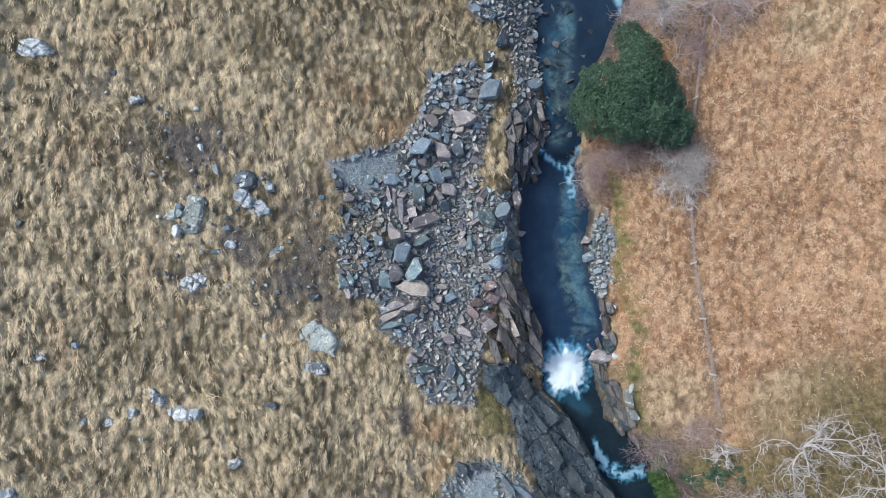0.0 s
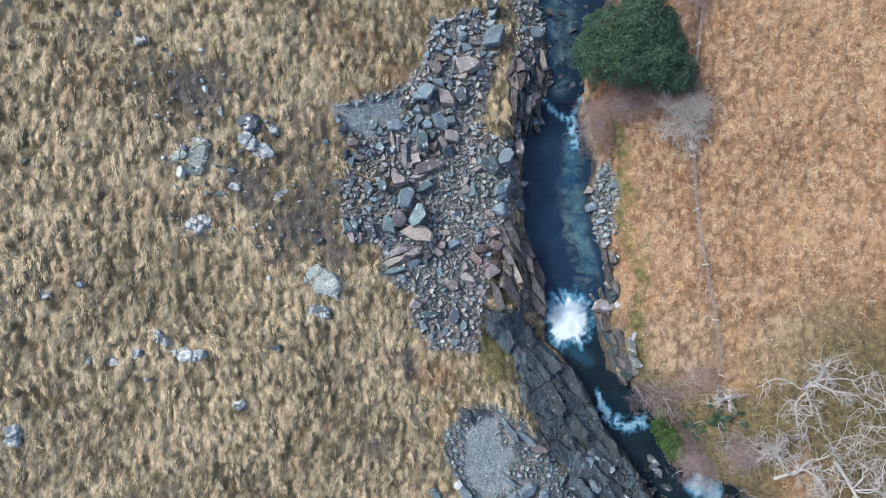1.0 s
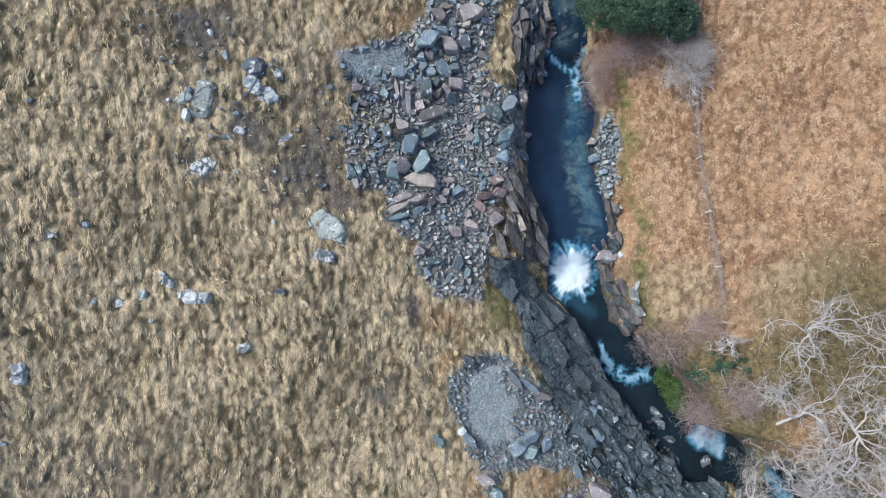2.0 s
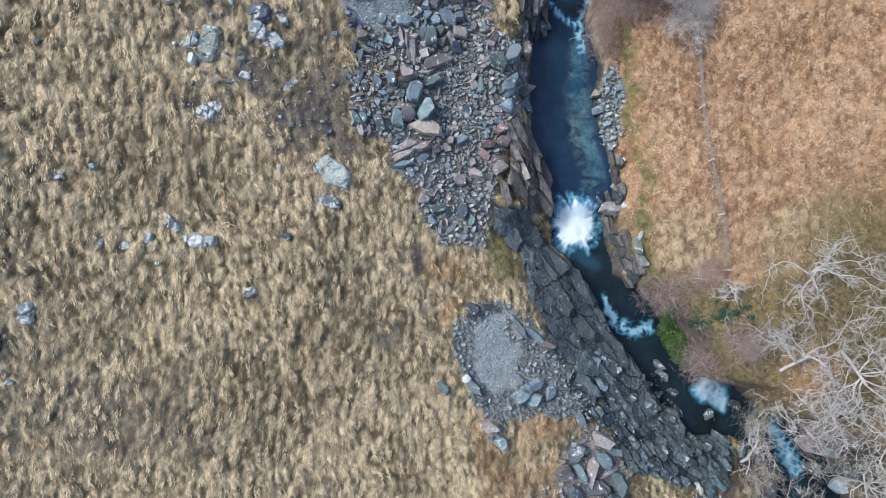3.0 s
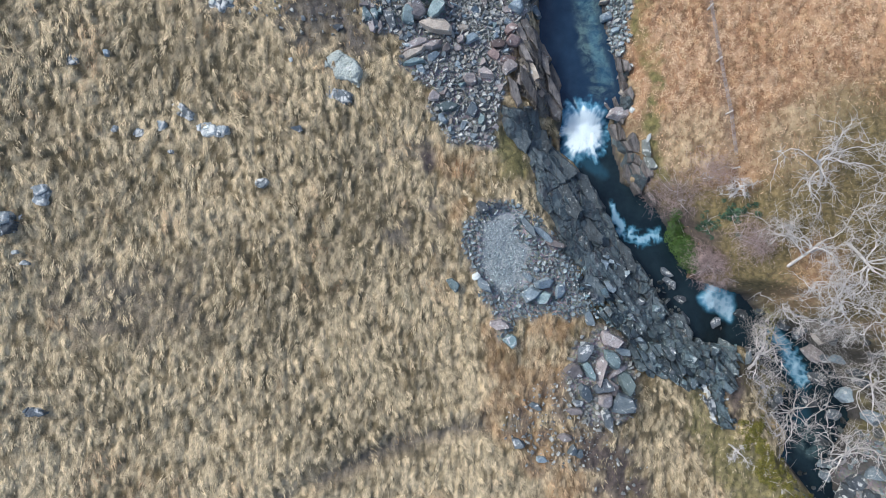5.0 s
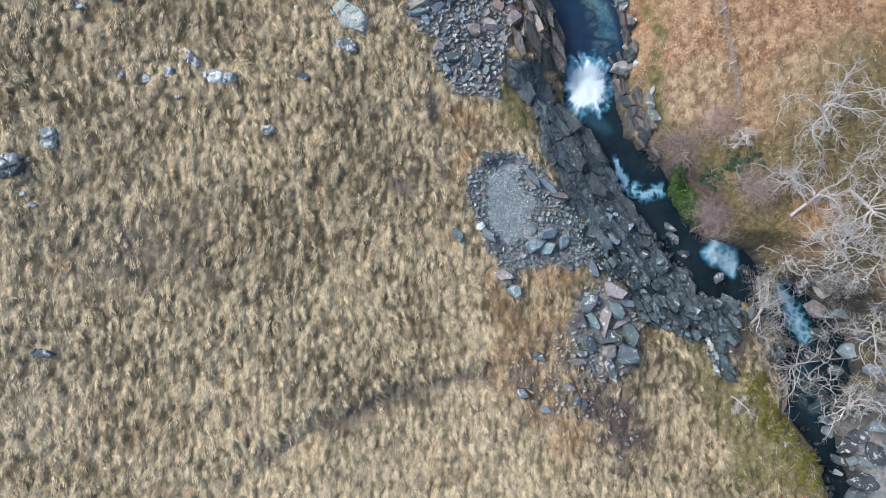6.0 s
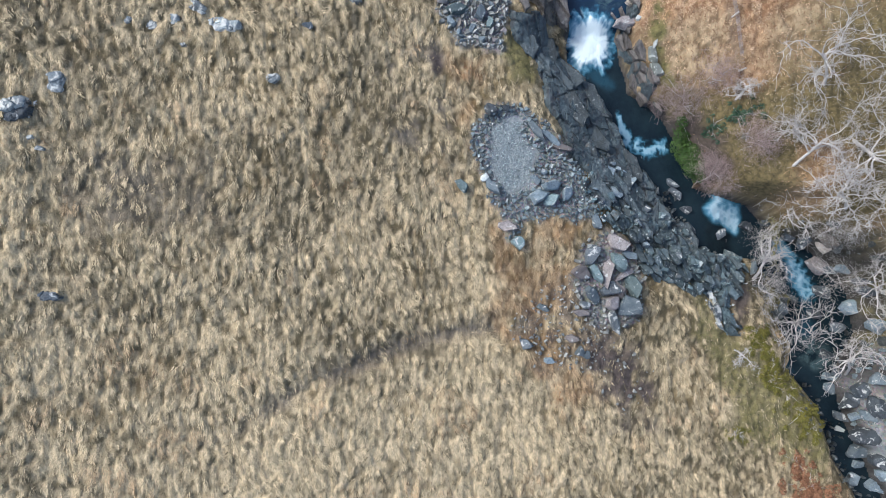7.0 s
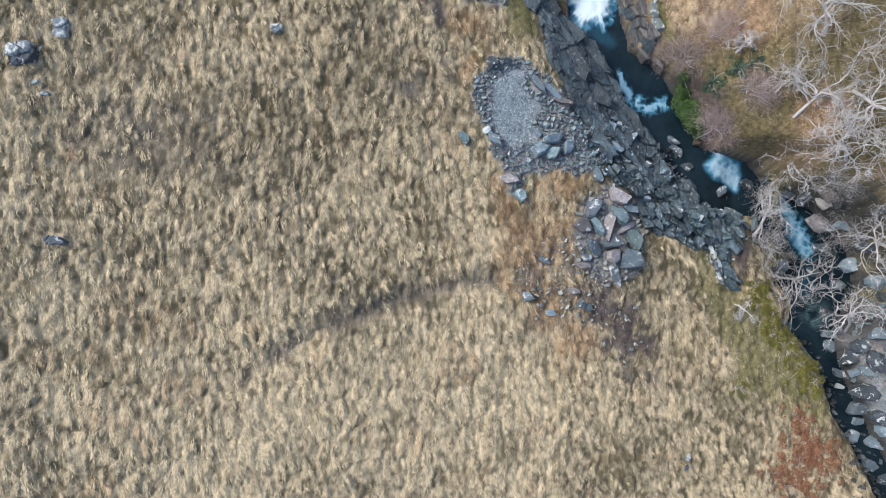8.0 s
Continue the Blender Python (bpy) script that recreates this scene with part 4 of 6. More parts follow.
boulder(0.88, -4.99, 0.57, 0.45, 60, "b")
boulder(-1.15, -5.00, 0.76, 0.44, -60, "g")
boulder(-0.06, -5.32, 0.70, 0.32, 60, "g")
boulder(-1.51, -3.88, 0.76, 0.57, 0, "p")
boulder(3.01, -2.76, 1.47, 0.70, 85, "p")
boulder(2.33, -2.33, 0.96, 0.77, 0, "p")
boulder(4.74, 10.01, 0.88, 0.71, 0, "g")
boulder(4.38, 8.72, 1.15, 0.45, -75, "p")
boulder(3.97, 7.70, 1.27, 0.51, -80, "p")
boulder(4.63, 7.75, 1.10, 0.39, -65, "g")
boulder(3.81, 8.24, 1.33, 0.38, -40, "d")
boulder(4.22, 6.37, 0.97, 0.65, -85, "t")
boulder(5.04, 8.77, 1.11, 0.49, -75, "t")
boulder(4.89, 5.85, 0.88, 0.81, 0, "g")
boulder(3.69, 5.20, 1.30, 0.39, 90, "d")
boulder(7.69, 2.06, 0.75, 0.54, 10, "t")
boulder(7.80, 1.15, 0.82, 0.54, 35, "g")
boulder(8.87, 2.25, 0.67, 0.40, 15, "g")
boulder(8.40, -0.91, 0.41, 0.41, 0, "w")
boulder(8.56, -0.37, 0.41, 0.34, 20, "g")
boulder(9.62, -6.20, 1.32, 0.56, -84, "l")
boulder(9.82, -7.01, 0.99, 0.56, -60, "l")
boulder(9.72, -5.69, 0.66, 0.26, 80, "w")
boulder(8.54, -4.12, 1.49, 0.81, 0, "p")
boulder(8.99, -4.05, 0.40, 0.33, 40, "w")
boulder(7.86, -3.65, 0.69, 0.69, 0, "p")
boulder(7.28, 12.62, 0.54, 0.40, 0, "o")
boulder(6.12, 9.82, 0.47, 0.40, 0, "o")
boulder(7.69, 7.49, 0.79, 0.39, -80, "o")
boulder(8.25, -3.41, 0.62, 0.31, 80, "o")
boulder(8.83, -2.91, 0.88, 0.47, 10, "t")
boulder(1.64, 13.42, 0.81, 0.43, -20, "g")
boulder(2.10, 13.72, 0.56, 0.43, 0, "g")
boulder(2.50, 13.13, 0.56, 0.31, 40, "g")
boulder(2.15, 13.10, 0.44, 0.31, 0, "d")
boulder(4.82, 12.79, 0.86, 0.46, -60, "g")
boulder(4.36, 11.55, 0.65, 0.39, 30, "d")
boulder(5.27, 12.48, 0.60, 0.40, 60, "g")
boulder(4.63, 14.02, 0.72, 0.39, -70, "d")
boulder(6.55, 6.99, 0.87, 0.61, 20, "d")
boulder(6.28, 6.54, 0.62, 0.41, -30, "d")
boulder(6.68, 7.48, 0.67, 0.47, 60, "d")
boulder(5.44, 7.58, 0.53, 0.40, 0, "p")
boulder(8.58, -2.03, 0.48, 0.34, 80, "p")
boulder(9.06, -1.57, 0.54, 0.30, 60, "d")
boulder(8.84, -3.20, 0.67, 0.34, 0, "t")
boulder(8.35, 2.96, 0.47, 0.34, 10, "g")
boulder(8.70, 1.59, 0.44, 0.30, 40, "g")
boulder(8.27, 0.39, 0.47, 0.34, 0, "g")
boulder(1.73, -1.19, 0.95, 0.57, 20, "r")
boulder(2.50, -1.05, 0.83, 0.64, -20, "r")
boulder(2.21, -1.96, 0.96, 0.51, 0, "r")
boulder(2.38, -0.35, 0.95, 0.57, 30, "r")
boulder(1.53, -1.76, 0.83, 0.45, -40, "r")
boulder(3.16, -1.34, 1.15, 0.51, -60, "t")
boulder(3.44, -2.33, 1.28, 0.45, -65, "t")
# the moor
boulder(-11.19, 7.72, 0.29, 0.26, 0, "w", "moor")
boulder(-10.28, 6.69, 0.23, 0.17, 80, "w", "moor")
boulder(-11.05, 5.95, 0.40, 0.26, -60, "w", "moor")
boulder(-10.42, 4.99, 0.69, 0.26, -75, "w", "moor")
boulder(-8.09, 4.25, 0.77, 0.41, -60, "q", "moor")
boulder(-11.95, 3.25, 0.51, 0.34, 0, "g", "moor")
boulder(-12.06, 2.20, 0.77, 0.40, 85, "w", "moor")
boulder(-12.83, 2.79, 0.23, 0.23, 0, "w", "moor")
boulder(-11.71, -0.29, 0.37, 0.23, 20, "w", "moor")
boulder(-11.19, 0.10, 0.35, 0.26, 60, "q", "moor")
boulder(-10.95, -0.37, 0.35, 0.23, 0, "g", "moor")
boulder(-8.29, -2.69, 0.27, 0.24, 0, "w", "moor")
boulder(-16.15, -2.95, 0.34, 0.28, 0, "g", "moor")
boulder(-12.06, -6.04, 0.46, 0.26, 0, "w", "moor")
boulder(-11.47, -6.33, 0.47, 0.29, -30, "g", "moor")
boulder(-15.81, -6.33, 0.45, 0.28, 60, "q", "moor")
boulder(-13.59, -7.26, 0.35, 0.23, 0, "d", "moor")
boulder(-7.99, -5.95, 0.78, 0.36, 0, "d", "moor")
boulder(-5.77, 3.85, 0.42, 0.30, 0, "b", "moor")
boulder(-6.16, -0.86, 0.60, 0.48, 0, "d", "moor")
boulder(-10.40, 1.19, 0.70, 0.29, 0, "b", "moor")
boulder(-9.87, 2.28, 0.47, 0.29, 0, "g", "moor")
boulder(-14.65, 9.09, 0.39, 0.28, 0, "d", "moor")
boulder(-18.16, 2.38, 0.38, 0.27, 0, "g", "moor")
boulder(-5.26, 1.97, 0.48, 0.27, 0, "b", "moor")
boulder(-5.77, 1.42, 0.36, 0.27, 0, "d", "moor")
# the lower scree and heap
boulder(1.00, -9.47, 0.81, 0.73, 0, "d", "pile")
boulder(1.67, -9.38, 0.59, 0.44, 0, "d", "pile")
boulder(0.60, -12.91, 0.51, 0.33, 40, "w", "pile")
boulder(0.94, -13.40, 1.11, 0.59, -55, "g", "pile")
boulder(2.39, -16.20, 1.04, 0.74, -60, "b", "pile")
boulder(1.81, -15.33, 1.07, 0.67, -15, "p", "pile")
boulder(3.41, -13.84, 1.19, 0.74, 10, "g", "pile")
boulder(4.09, -13.27, 1.04, 0.74, 30, "g", "pile")
boulder(3.27, -12.98, 0.67, 0.44, -30, "g", "pile")
boulder(4.00, -14.05, 0.93, 0.67, 10, "b", "pile")
boulder(3.27, -10.44, 1.40, 0.37, -55, "g", "pile")
boulder(4.01, -10.75, 1.49, 0.37, -40, "g", "pile")
boulder(4.61, -11.24, 1.34, 0.37, -10, "p", "pile")
boulder(3.71, -12.60, 0.45, 0.37, 0, "g", "pile")
boulder(3.56, -13.12, 0.52, 0.33, -50, "g", "pile")
boulder(-0.58, -13.33, 0.95, 0.59, -50, "b", "pile")
boulder(7.51, -16.17, 1.59, 0.83, -35, "p", "pile")
boulder(6.23, -16.78, 1.36, 0.83, 60, "d", "pile")
boulder(7.70, -17.20, 1.29, 0.84, -35, "b", "pile")
boulder(8.29, -16.89, 1.07, 0.53, -20, "g", "pile")
boulder(6.38, -17.72, 1.36, 0.60, -65, "b", "pile")
boulder(7.05, -17.88, 1.90, 0.53, 78, "p", "pile")
boulder(5.69, -17.73, 1.13, 0.83, -20, "p", "pile")
boulder(7.91, -17.91, 1.30, 0.38, 30, "p", "pile")
boulder(8.54, -18.53, 1.61, 1.00, -75, "b", "pile")
boulder(7.20, -18.59, 1.14, 0.91, 0, "d", "pile")
boulder(7.67, -18.64, 1.07, 0.61, -60, "p", "pile")
boulder(7.36, -19.36, 0.88, 0.76, 0, "p", "pile")
boulder(8.29, -19.55, 1.45, 1.30, 0, "g", "pile")
boulder(6.23, -18.82, 1.36, 0.68, -60, "g", "pile")
boulder(5.87, -19.45, 0.76, 0.53, 0, "q", "pile")
boulder(7.45, -20.39, 1.60, 0.61, -70, "q", "pile")
boulder(6.44, -15.18, 0.98, 0.53, -60, "g", "pile")
boulder(5.63, -19.82, 1.06, 0.45, 0, "p", "pile")
boulder(7.35, -12.58, 1.31, 0.85, 60, "g", "pile")
boulder(7.80, -13.42, 1.00, 0.70, -50, "g", "pile")
boulder(9.90, -11.02, 1.07, 0.83, -60, "d", "pile")
boulder(4.88, -13.71, 0.89, 0.60, 60, "g", "pile")
boulder(10.89, -16.42, 0.55, 0.40, 0, "w", "pile")
boulder(13.33, -20.00, 1.42, 0.55, -75, "q", "pile")
boulder(12.85, -18.02, 1.17, 0.47, -60, "q", "pile")
boulder(12.55, -17.50, 0.90, 0.30, -66, "h", "bank")
boulder(12.80, -18.35, 0.80, 0.28, -60, "q", "bank")
boulder(13.00, -18.90, 0.90, 0.30, -72, "h", "bank")
boulder(12.95, -19.50, 0.70, 0.25, -62, "q", "bank")
boulder(13.25, -19.35, 0.80, 0.26, -75, "h", "bank")
boulder(13.40, -20.60, 0.70, 0.30, -60, "h", "bank")
boulder(19.08, -15.76, 1.72, 0.63, -55, "t", "pile")
boulder(20.14, -17.21, 1.43, 1.01, -30, "p", "pile")
# the far end
boulder(-19.57, -11.91, 0.38, 0.22, 10, "w", "moor")
boulder(-19.18, -12.38, 0.50, 0.28, 0, "q", "moor")
boulder(22.39, -26.90, 2.05, 1.10, 20, "d", "bank")
boulder(21.71, -24.98, 1.47, 0.81, 50, "d", "bank")
boulder(22.29, -25.14, 1.42, 0.92, -60, "d", "bank")
boulder(21.68, -26.11, 0.98, 0.61, -20, "d", "bank")
boulder(21.99, -25.95, 0.74, 0.51, 0, "g", "bank")
boulder(21.01, -17.54, 1.29, 0.57, -10, "g", "bank")
boulder(23.57, -30.08, 1.52, 0.83, 0, "g", "bank")
boulder(22.76, -28.98, 0.84, 0.61, 0, "g", "bank")
boulder(3.99, -22.35, 0.66, 0.46, 0, "g", "moor")
boulder(5.10, -21.17, 0.80, 0.46, -20, "p", "bank")
boulder(5.59, -21.85, 0.67, 0.53, 60, "g", "bank")
boulder(3.69, -19.61, 0.79, 0.40, -20, "g", "moor")
boulder(5.95, -22.06, 0.53, 0.47, 0, "g", "bank")
boulder(11.63, -30.20, 0.5, 0.28, 60, "q", "bank")
boulder(11.5, -30.75, 0.42, 0.25, 80, "d", "bank")
boulder(2.79, -21.46, 0.92, 0.59, -50, "d", "moor")
boulder(21.09, -24.45, 1.14, 0.76, -40, "g", "bank")
boulder(21.40, -23.59, 0.96, 0.59, 20, "d", "bank")
boulder(20.96, -23.79, 0.76, 0.53, 0, "g", "bank")
boulder(21.87, -24.26, 1.22, 0.86, 30, "d", "bank")
boulder(22.22, -23.54, 1.05, 0.77, 0, "g", "bank")
boulder(21.72, -24.89, 0.88, 0.59, -60, "d", "bank")
boulder(22.22, -25.70, 0.94, 0.65, 0, "g", "bank")
boulder(22.78, -28.10, 1.51, 0.98, 30, "g", "bank")
boulder(23.08, -28.37, 1.25, 0.96, -20, "d", "bank")
boulder(22.30, -29.77, 1.14, 0.68, 60, "g", "bank")
boulder(23.43, -29.14, 1.10, 0.81, 10, "g", "bank")
boulder(23.45, -31.51, 1.38, 0.92, -20, "g", "bank")
boulder(24.46, -32.35, 1.30, 0.84, 0, "d", "bank")
boulder(21.57, -26.84, 0.61, 0.46, 0, "w", "bank")
boulder(20.94, -22.45, 1.07, 0.69, 0, "d", "bank")
boulder(20.70, -17.50, 1.26, 0.74, 20, "d", "bank")
boulder(19.66, -16.31, 1.06, 0.64, -40, "t", "bank")
boulder(21.81, -18.20, 1.28, 0.57, 10, "d", "bank")
boulder(20.10, -20.08, 1.14, 0.76, 0, "d", "bank")
boulder(16.85, -14.88, 0.86, 0.50, 0, "d", "bank")
boulder(15.94, -15.08, 1.12, 0.67, -20, "d", "bank")
boulder(14.28, -15.63, 0.96, 0.66, 30, "d", "bank")
boulder(18.79, -15.94, 1.07, 0.72, 30, "d", "bank")
boulder(18.19, -15.73, 0.81, 0.59, 0, "d", "bank")
boulder(20.62, -18.73, 1.29, 0.84, -20, "d", "bank")
boulder(22.23, -19.76, 1.47, 0.95, 20, "g", "bank")
boulder(22.37, -18.82, 1.30, 0.86, -30, "d", "bank")
boulder(22.75, -20.75, 1.44, 0.93, 0, "g", "bank")
boulder(17.80, -19.77, 0.88, 0.58, 60, "d", "bank")
boulder(17.31, -16.74, 0.97, 0.60, -40, "d", "bank")
boulder(16.03, -17.52, 0.87, 0.51, 70, "g", "bank")
boulder(21.61, -20.93, 1.14, 0.68, 0, "d", "bank")
boulder(11.56, -13.29, 0.95, 0.58, -45, "d", "bank")
boulder(12.74, -12.76, 0.79, 0.57, 60, "o", "bank")
boulder(12.14, -14.21, 0.87, 0.51, -40, "d", "bank")
boulder(12.41, -15.21, 0.94, 0.58, -50, "d", "bank")
boulder(11.34, -12.73, 0.94, 0.44, -50, "d", "bank")


def moor_rock(x, y, length, width, turn, tone, rise=0.16, label=""):
    """A low rock breaking through the turf: an uneven outline, broken plates on top, its foot under the grass."""
    rng = random.Random(int(x * 91 + y * 57))
    seed = rng.randint(0, 900)
    n = 44
    length, width = 0.87 * length, 0.87 * width
    u, v, faces = sheet(np.linspace(-0.75, 0.75, n), np.linspace(-0.75, 0.75, n))
    px, py = u * length, v * width
    wave = 1.05 * (rough(px + 40, py + 40, 0.42 * width + 0.12, 4, seed) - 0.5)
    inside = 0.46 - (np.abs(u) ** 2.4 + np.abs(v) ** 2.4) ** (1 / 2.4) + 0.5 * wave
    top, gap = plates(px + 0.2 * wave, py, (0.5, 0.85), rng.uniform(0, 3), seed + 1)
    z = 0.1 * rise + 0.7 * rise * step(0.0, 0.12, inside) * (0.4 + 0.8 * top) - 0.05 * step(0.05, 0.0, gap) + 0.06 * (rough(px, py, 0.16, 3, seed + 2) - 0.5)
    z = np.where(inside < 0, -0.3, z)
    keep = (inside[faces] > -0.06).all(1)
    used, faces = np.unique(faces[keep], return_inverse=True)
    ob = mesh_of("rock_outcrop", np.stack([px, py, z], 1)[used], faces.reshape(-1, 4), STONE[tone], False)
    ob.matrix_basis = pose(x, y, float(height(x, y)[0]) + 0.03, 0, 0, turn)
    PLACED.append((x, y, 0.4 * length))
    return tagged(ob, label, "rock", "low rocks of the moor")


moor_rock(-5.85, -2.95, 2.5, 1.6, -22, "l", 0.2, "broad pale grey-green lichened rock low in the turf")
moor_rock(-6.15, -4.2, 1.7, 0.8, -15, "q", 0.16, "low dark rock crusted with white lichen in grass")
moor_rock(-11.4, 2.95, 1.5, 2.1, -20, "l", 0.2, "broad bare grey rock sunk in dark peat")
moor_rock(-12.25, 2.85, 1.1, 0.7, 15, "l", 0.12, "small bare grey rock beside a larger one")
moor_rock(-9.2, 4.6, 1.6, 1.2, 0, "d", 0.2, "dark weathered rock in peaty turf")
moor_rock(-9.25, 3.75, 0.9, 1.2, 20, "q", 0.16, "grey rock with white lichen blotches in peat")
moor_rock(-8.55, 3.25, 1.4, 0.8, -20, "q", 0.14, "low lichened grey rock in peaty turf")
moor_rock(-11.85, -6.15, 1.9, 0.75, -8, "h", 0.18, "low rock thickly crusted with white lichen")
moor_rock(-13.15, -5.3, 1.3, 0.7, -25, "q", 0.14, "small broken rock with white lichen in grass")
moor_rock(-14.05, -6.1, 0.75, 0.6, 0, "q", 0.1, "small dark rock flecked with lichen")
moor_rock(-14.95, -6.4, 0.9, 0.6, 0, "q", 0.1, "small grey rock flecked with lichen")
moor_rock(-11.4, -0.2, 1.4, 1.1, 35, "h", 0.18, "jagged rock thickly crusted with white lichen")
moor_rock(-20.2, -10.7, 2.4, 1.25, 12, "d", 0.24, "dark moor boulder splashed with white lichen")
moor_rock(-20.0, -10.55, 1.5, 0.8, 12, "h", 0.34, "white lichen crust on a dark moor boulder")
moor_rock(-18.65, -9.4, 0.9, 1.2, -10, "q", 0.2, "grey lichened rock in a brown hollow")
moor_rock(-17.8, 9.95, 1.7, 1.0, -5, "h", 0.18, "broken rock crusted with white lichen in straw grass")
moor_rock(-13.75, 7.95, 0.9, 0.6, 20, "q", 0.1, "small broken grey rock in thin turf")
moor_rock(-9.63, -8.55, 0.75, 0.5, 0, "h", 0.12, "small white-crusted stone in straw grass")
moor_rock(-17.6, -3.4, 1.1, 0.55, 10, "q", 0.1, "flat lichened stone in straw grass")
moor_rock(-18.85, -18.85, 1.2, 0.55, 0, "d", 0.1, "flat dark slate stone in straw grass")
moor_rock(-8.0, 1.2, 1.1, 0.5, 30, "q", 0.06, "thin lichened slate edge in peaty turf")
moor_rock(-9.9, 1.6, 0.9, 0.5, -20, "q", 0.06, "thin lichened slate edge in peaty turf")


def scatter(count, outlines, seed, spread=0.15, gritty=False):
    """Random places inside outlines."""
    rng = np.random.RandomState(seed)
    got = []
    areas = [np.ptp(np.array(o), 0).prod() for o in outlines]
    for o, a in zip(outlines, areas):
        pts = np.array(o)
        lo, hi = pts.min(0), pts.max(0)
        n = int(count * a / sum(areas) * 2)
        x, y = lo[0] + rng.rand(n) * (hi[0] - lo[0]), lo[1] + rng.rand(n) * (hi[1] - lo[1])
        keep = within(x, y, o, spread, 0.8) > rng.rand(n)
        got.append(np.stack([x[keep], y[keep]], 1))
    got = np.concatenate(got)
    taken = np.array(PLACED)
    free = np.ones(len(got), bool)
    for x, y, r in taken:
        free &= np.hypot(got[:, 0] - x, got[:, 1] - y) > r * 0.9
    if not gritty:
        free &= sample(cover["grit"], got[:, 0], got[:, 1]) < 0.35
    return got[free]


def packed(spots, size):
    """Which of the stones fit beside one another, the larger ones first."""
    cell, kept, grid = float(size.max()), [], {}
    for k in np.argsort(-size):
        x, y, r = spots[k, 0], spots[k, 1], size[k]
        i, j = int(x // cell), int(y // cell)
        beside = (o for a in (-1, 0, 1) for b in (-1, 0, 1) for o in grid.get((i + a, j + b), ()))
        if all((x - p) ** 2 + (y - q) ** 2 > (0.34 * (r + t)) ** 2 for p, q, t in beside):
            grid.setdefault((i, j), []).append((x, y, r))
            kept.append(k)
    return np.array(kept)


def rubble(name, spots, sizes, mat, label, seed, flat=0.5, lift=0.0, even=2.2):
    """Uncounted loose stones, joined in one mesh."""
    rng = np.random.RandomState(seed)
    size = sizes[0] + (sizes[1] - sizes[0]) * rng.rand(len(spots)) ** even
    fit = packed(spots, size)
    spots, size = spots[fit], size[fit]
    n = len(spots)
    protos = []
    for k in range(10):
        me = rock_mesh("proto", 1, rng.uniform(0.45, 0.85), flat * rng.uniform(0.7, 1.2), random.Random(seed + k), 4 + k % 3, 0)
        me.calc_loop_triangles()
        protos.append((np.array([w.co[:] for w in me.vertices]), np.array([t.vertices[:] for t in me.loop_triangles])))
        bpy.data.meshes.remove(me)
    z = height(spots[:, 0], spots[:, 1])
    turn = rng.rand(n) * 6.283
    tilt = rng.uniform(-0.3, 0.3, (n, 2))
    verts, faces, base = [], [], 0
    for k in range(n):
        pv, pf = protos[k % 10]
        c, s = math.cos(turn[k]), math.sin(turn[k])
        p = pv * size[k]
        q = np.stack([p[:, 0] * c - p[:, 1] * s, p[:, 0] * s + p[:, 1] * c, p[:, 2] + p[:, 0] * tilt[k, 0] + p[:, 1] * tilt[k, 1]], 1)
        verts.append(q + (spots[k, 0], spots[k, 1], z[k] + 0.1 * size[k] + lift))
        faces.append(pf + base)
        base += len(pv)
    ob = mesh_of(name, np.concatenate(verts), np.concatenate(faces), mat)
    return tagged(ob, label, "stones", kind="stuff")


# medium stones that can be told apart
stone_rng = random.Random(23)
stone_meshes = []
for k in range(18):
    me = rock_mesh("stone", 1, stone_rng.uniform(0.5, 0.85), stone_rng.uniform(0.3, 0.5), stone_rng, 5, 0.012)
    me.materials.append(STONE["ggbppdgt"[k % 8]])
    stone_meshes.append(me)
spots = scatter(560, [SCREE_MAIN, SCREE_TOP, SCREE_LOW], 15, 0.1)
levels = height(spots[:, 0], spots[:, 1])
for k, ((x, y), z) in enumerate(zip(spots[:290], levels)):
    s = stone_rng.uniform(0.26, 0.58)
    ob = new("stone", stone_meshes[k % 18])
    ob.matrix_basis = pose(x, y, z + 0.05 * s, stone_rng.uniform(-14, 14), stone_rng.uniform(-14, 14), stone_rng.uniform(0, 360)) @ Matrix.Diagonal((s, s, s, 1))
    PLACED.append((x, y, 0.36 * s))
    tagged(ob, "loose broken slate stone among scree", "stone", "loose stones of the scree")

rubble("rubble", scatter(30000, [SCREE_MAIN, SCREE_TOP, BAR], 3), (0.09, 0.42), RUBBLE, "loose angular slate rubble of mixed grey and brown", 5, 0.34, even=2.6)
rubble("rubble", scatter(13000, [SCREE_MAIN, SCREE_TOP], 14), (0.07, 0.15), RUBBLE, "small slate shards filling the scree between larger stones", 15, 0.34, 0.01, 1.2)
rubble("rubble", scatter(14000, [SCREE_LOW], 4), (0.08, 0.36), BLUE_RUBBLE, "loose angular blue-grey slate rubble in the lower scree", 6, 0.34, even=2.4)
rubble("rubble", scatter(420, [PEAT_A, CAIRN, MUD, SLATE], 6, 0.5), (0.08, 0.32), RUBBLE, "scattered small slate pieces in thin turf", 7)
rubble("gravel", scatter(2600, [GRIT_SIDE, GRIT_LOW], 8, 0.4, True), (0.04, 0.13), GRIT, "fine pale slate chippings washed into a patch", 9)
rubble("gravel", scatter(5000, [GRIT_MAIN], 10, 0.4), (0.05, 0.2), BROWN_GRIT, "fine brown-grey slate chippings between boulders", 11, 0.4, 0.03)
rubble("rubble", scatter(3200, [ROCKY], 16, 0.3), (0.09, 0.5), BLUE_RUBBLE, "grey and purple boulders filling the lower stream bed", 17)
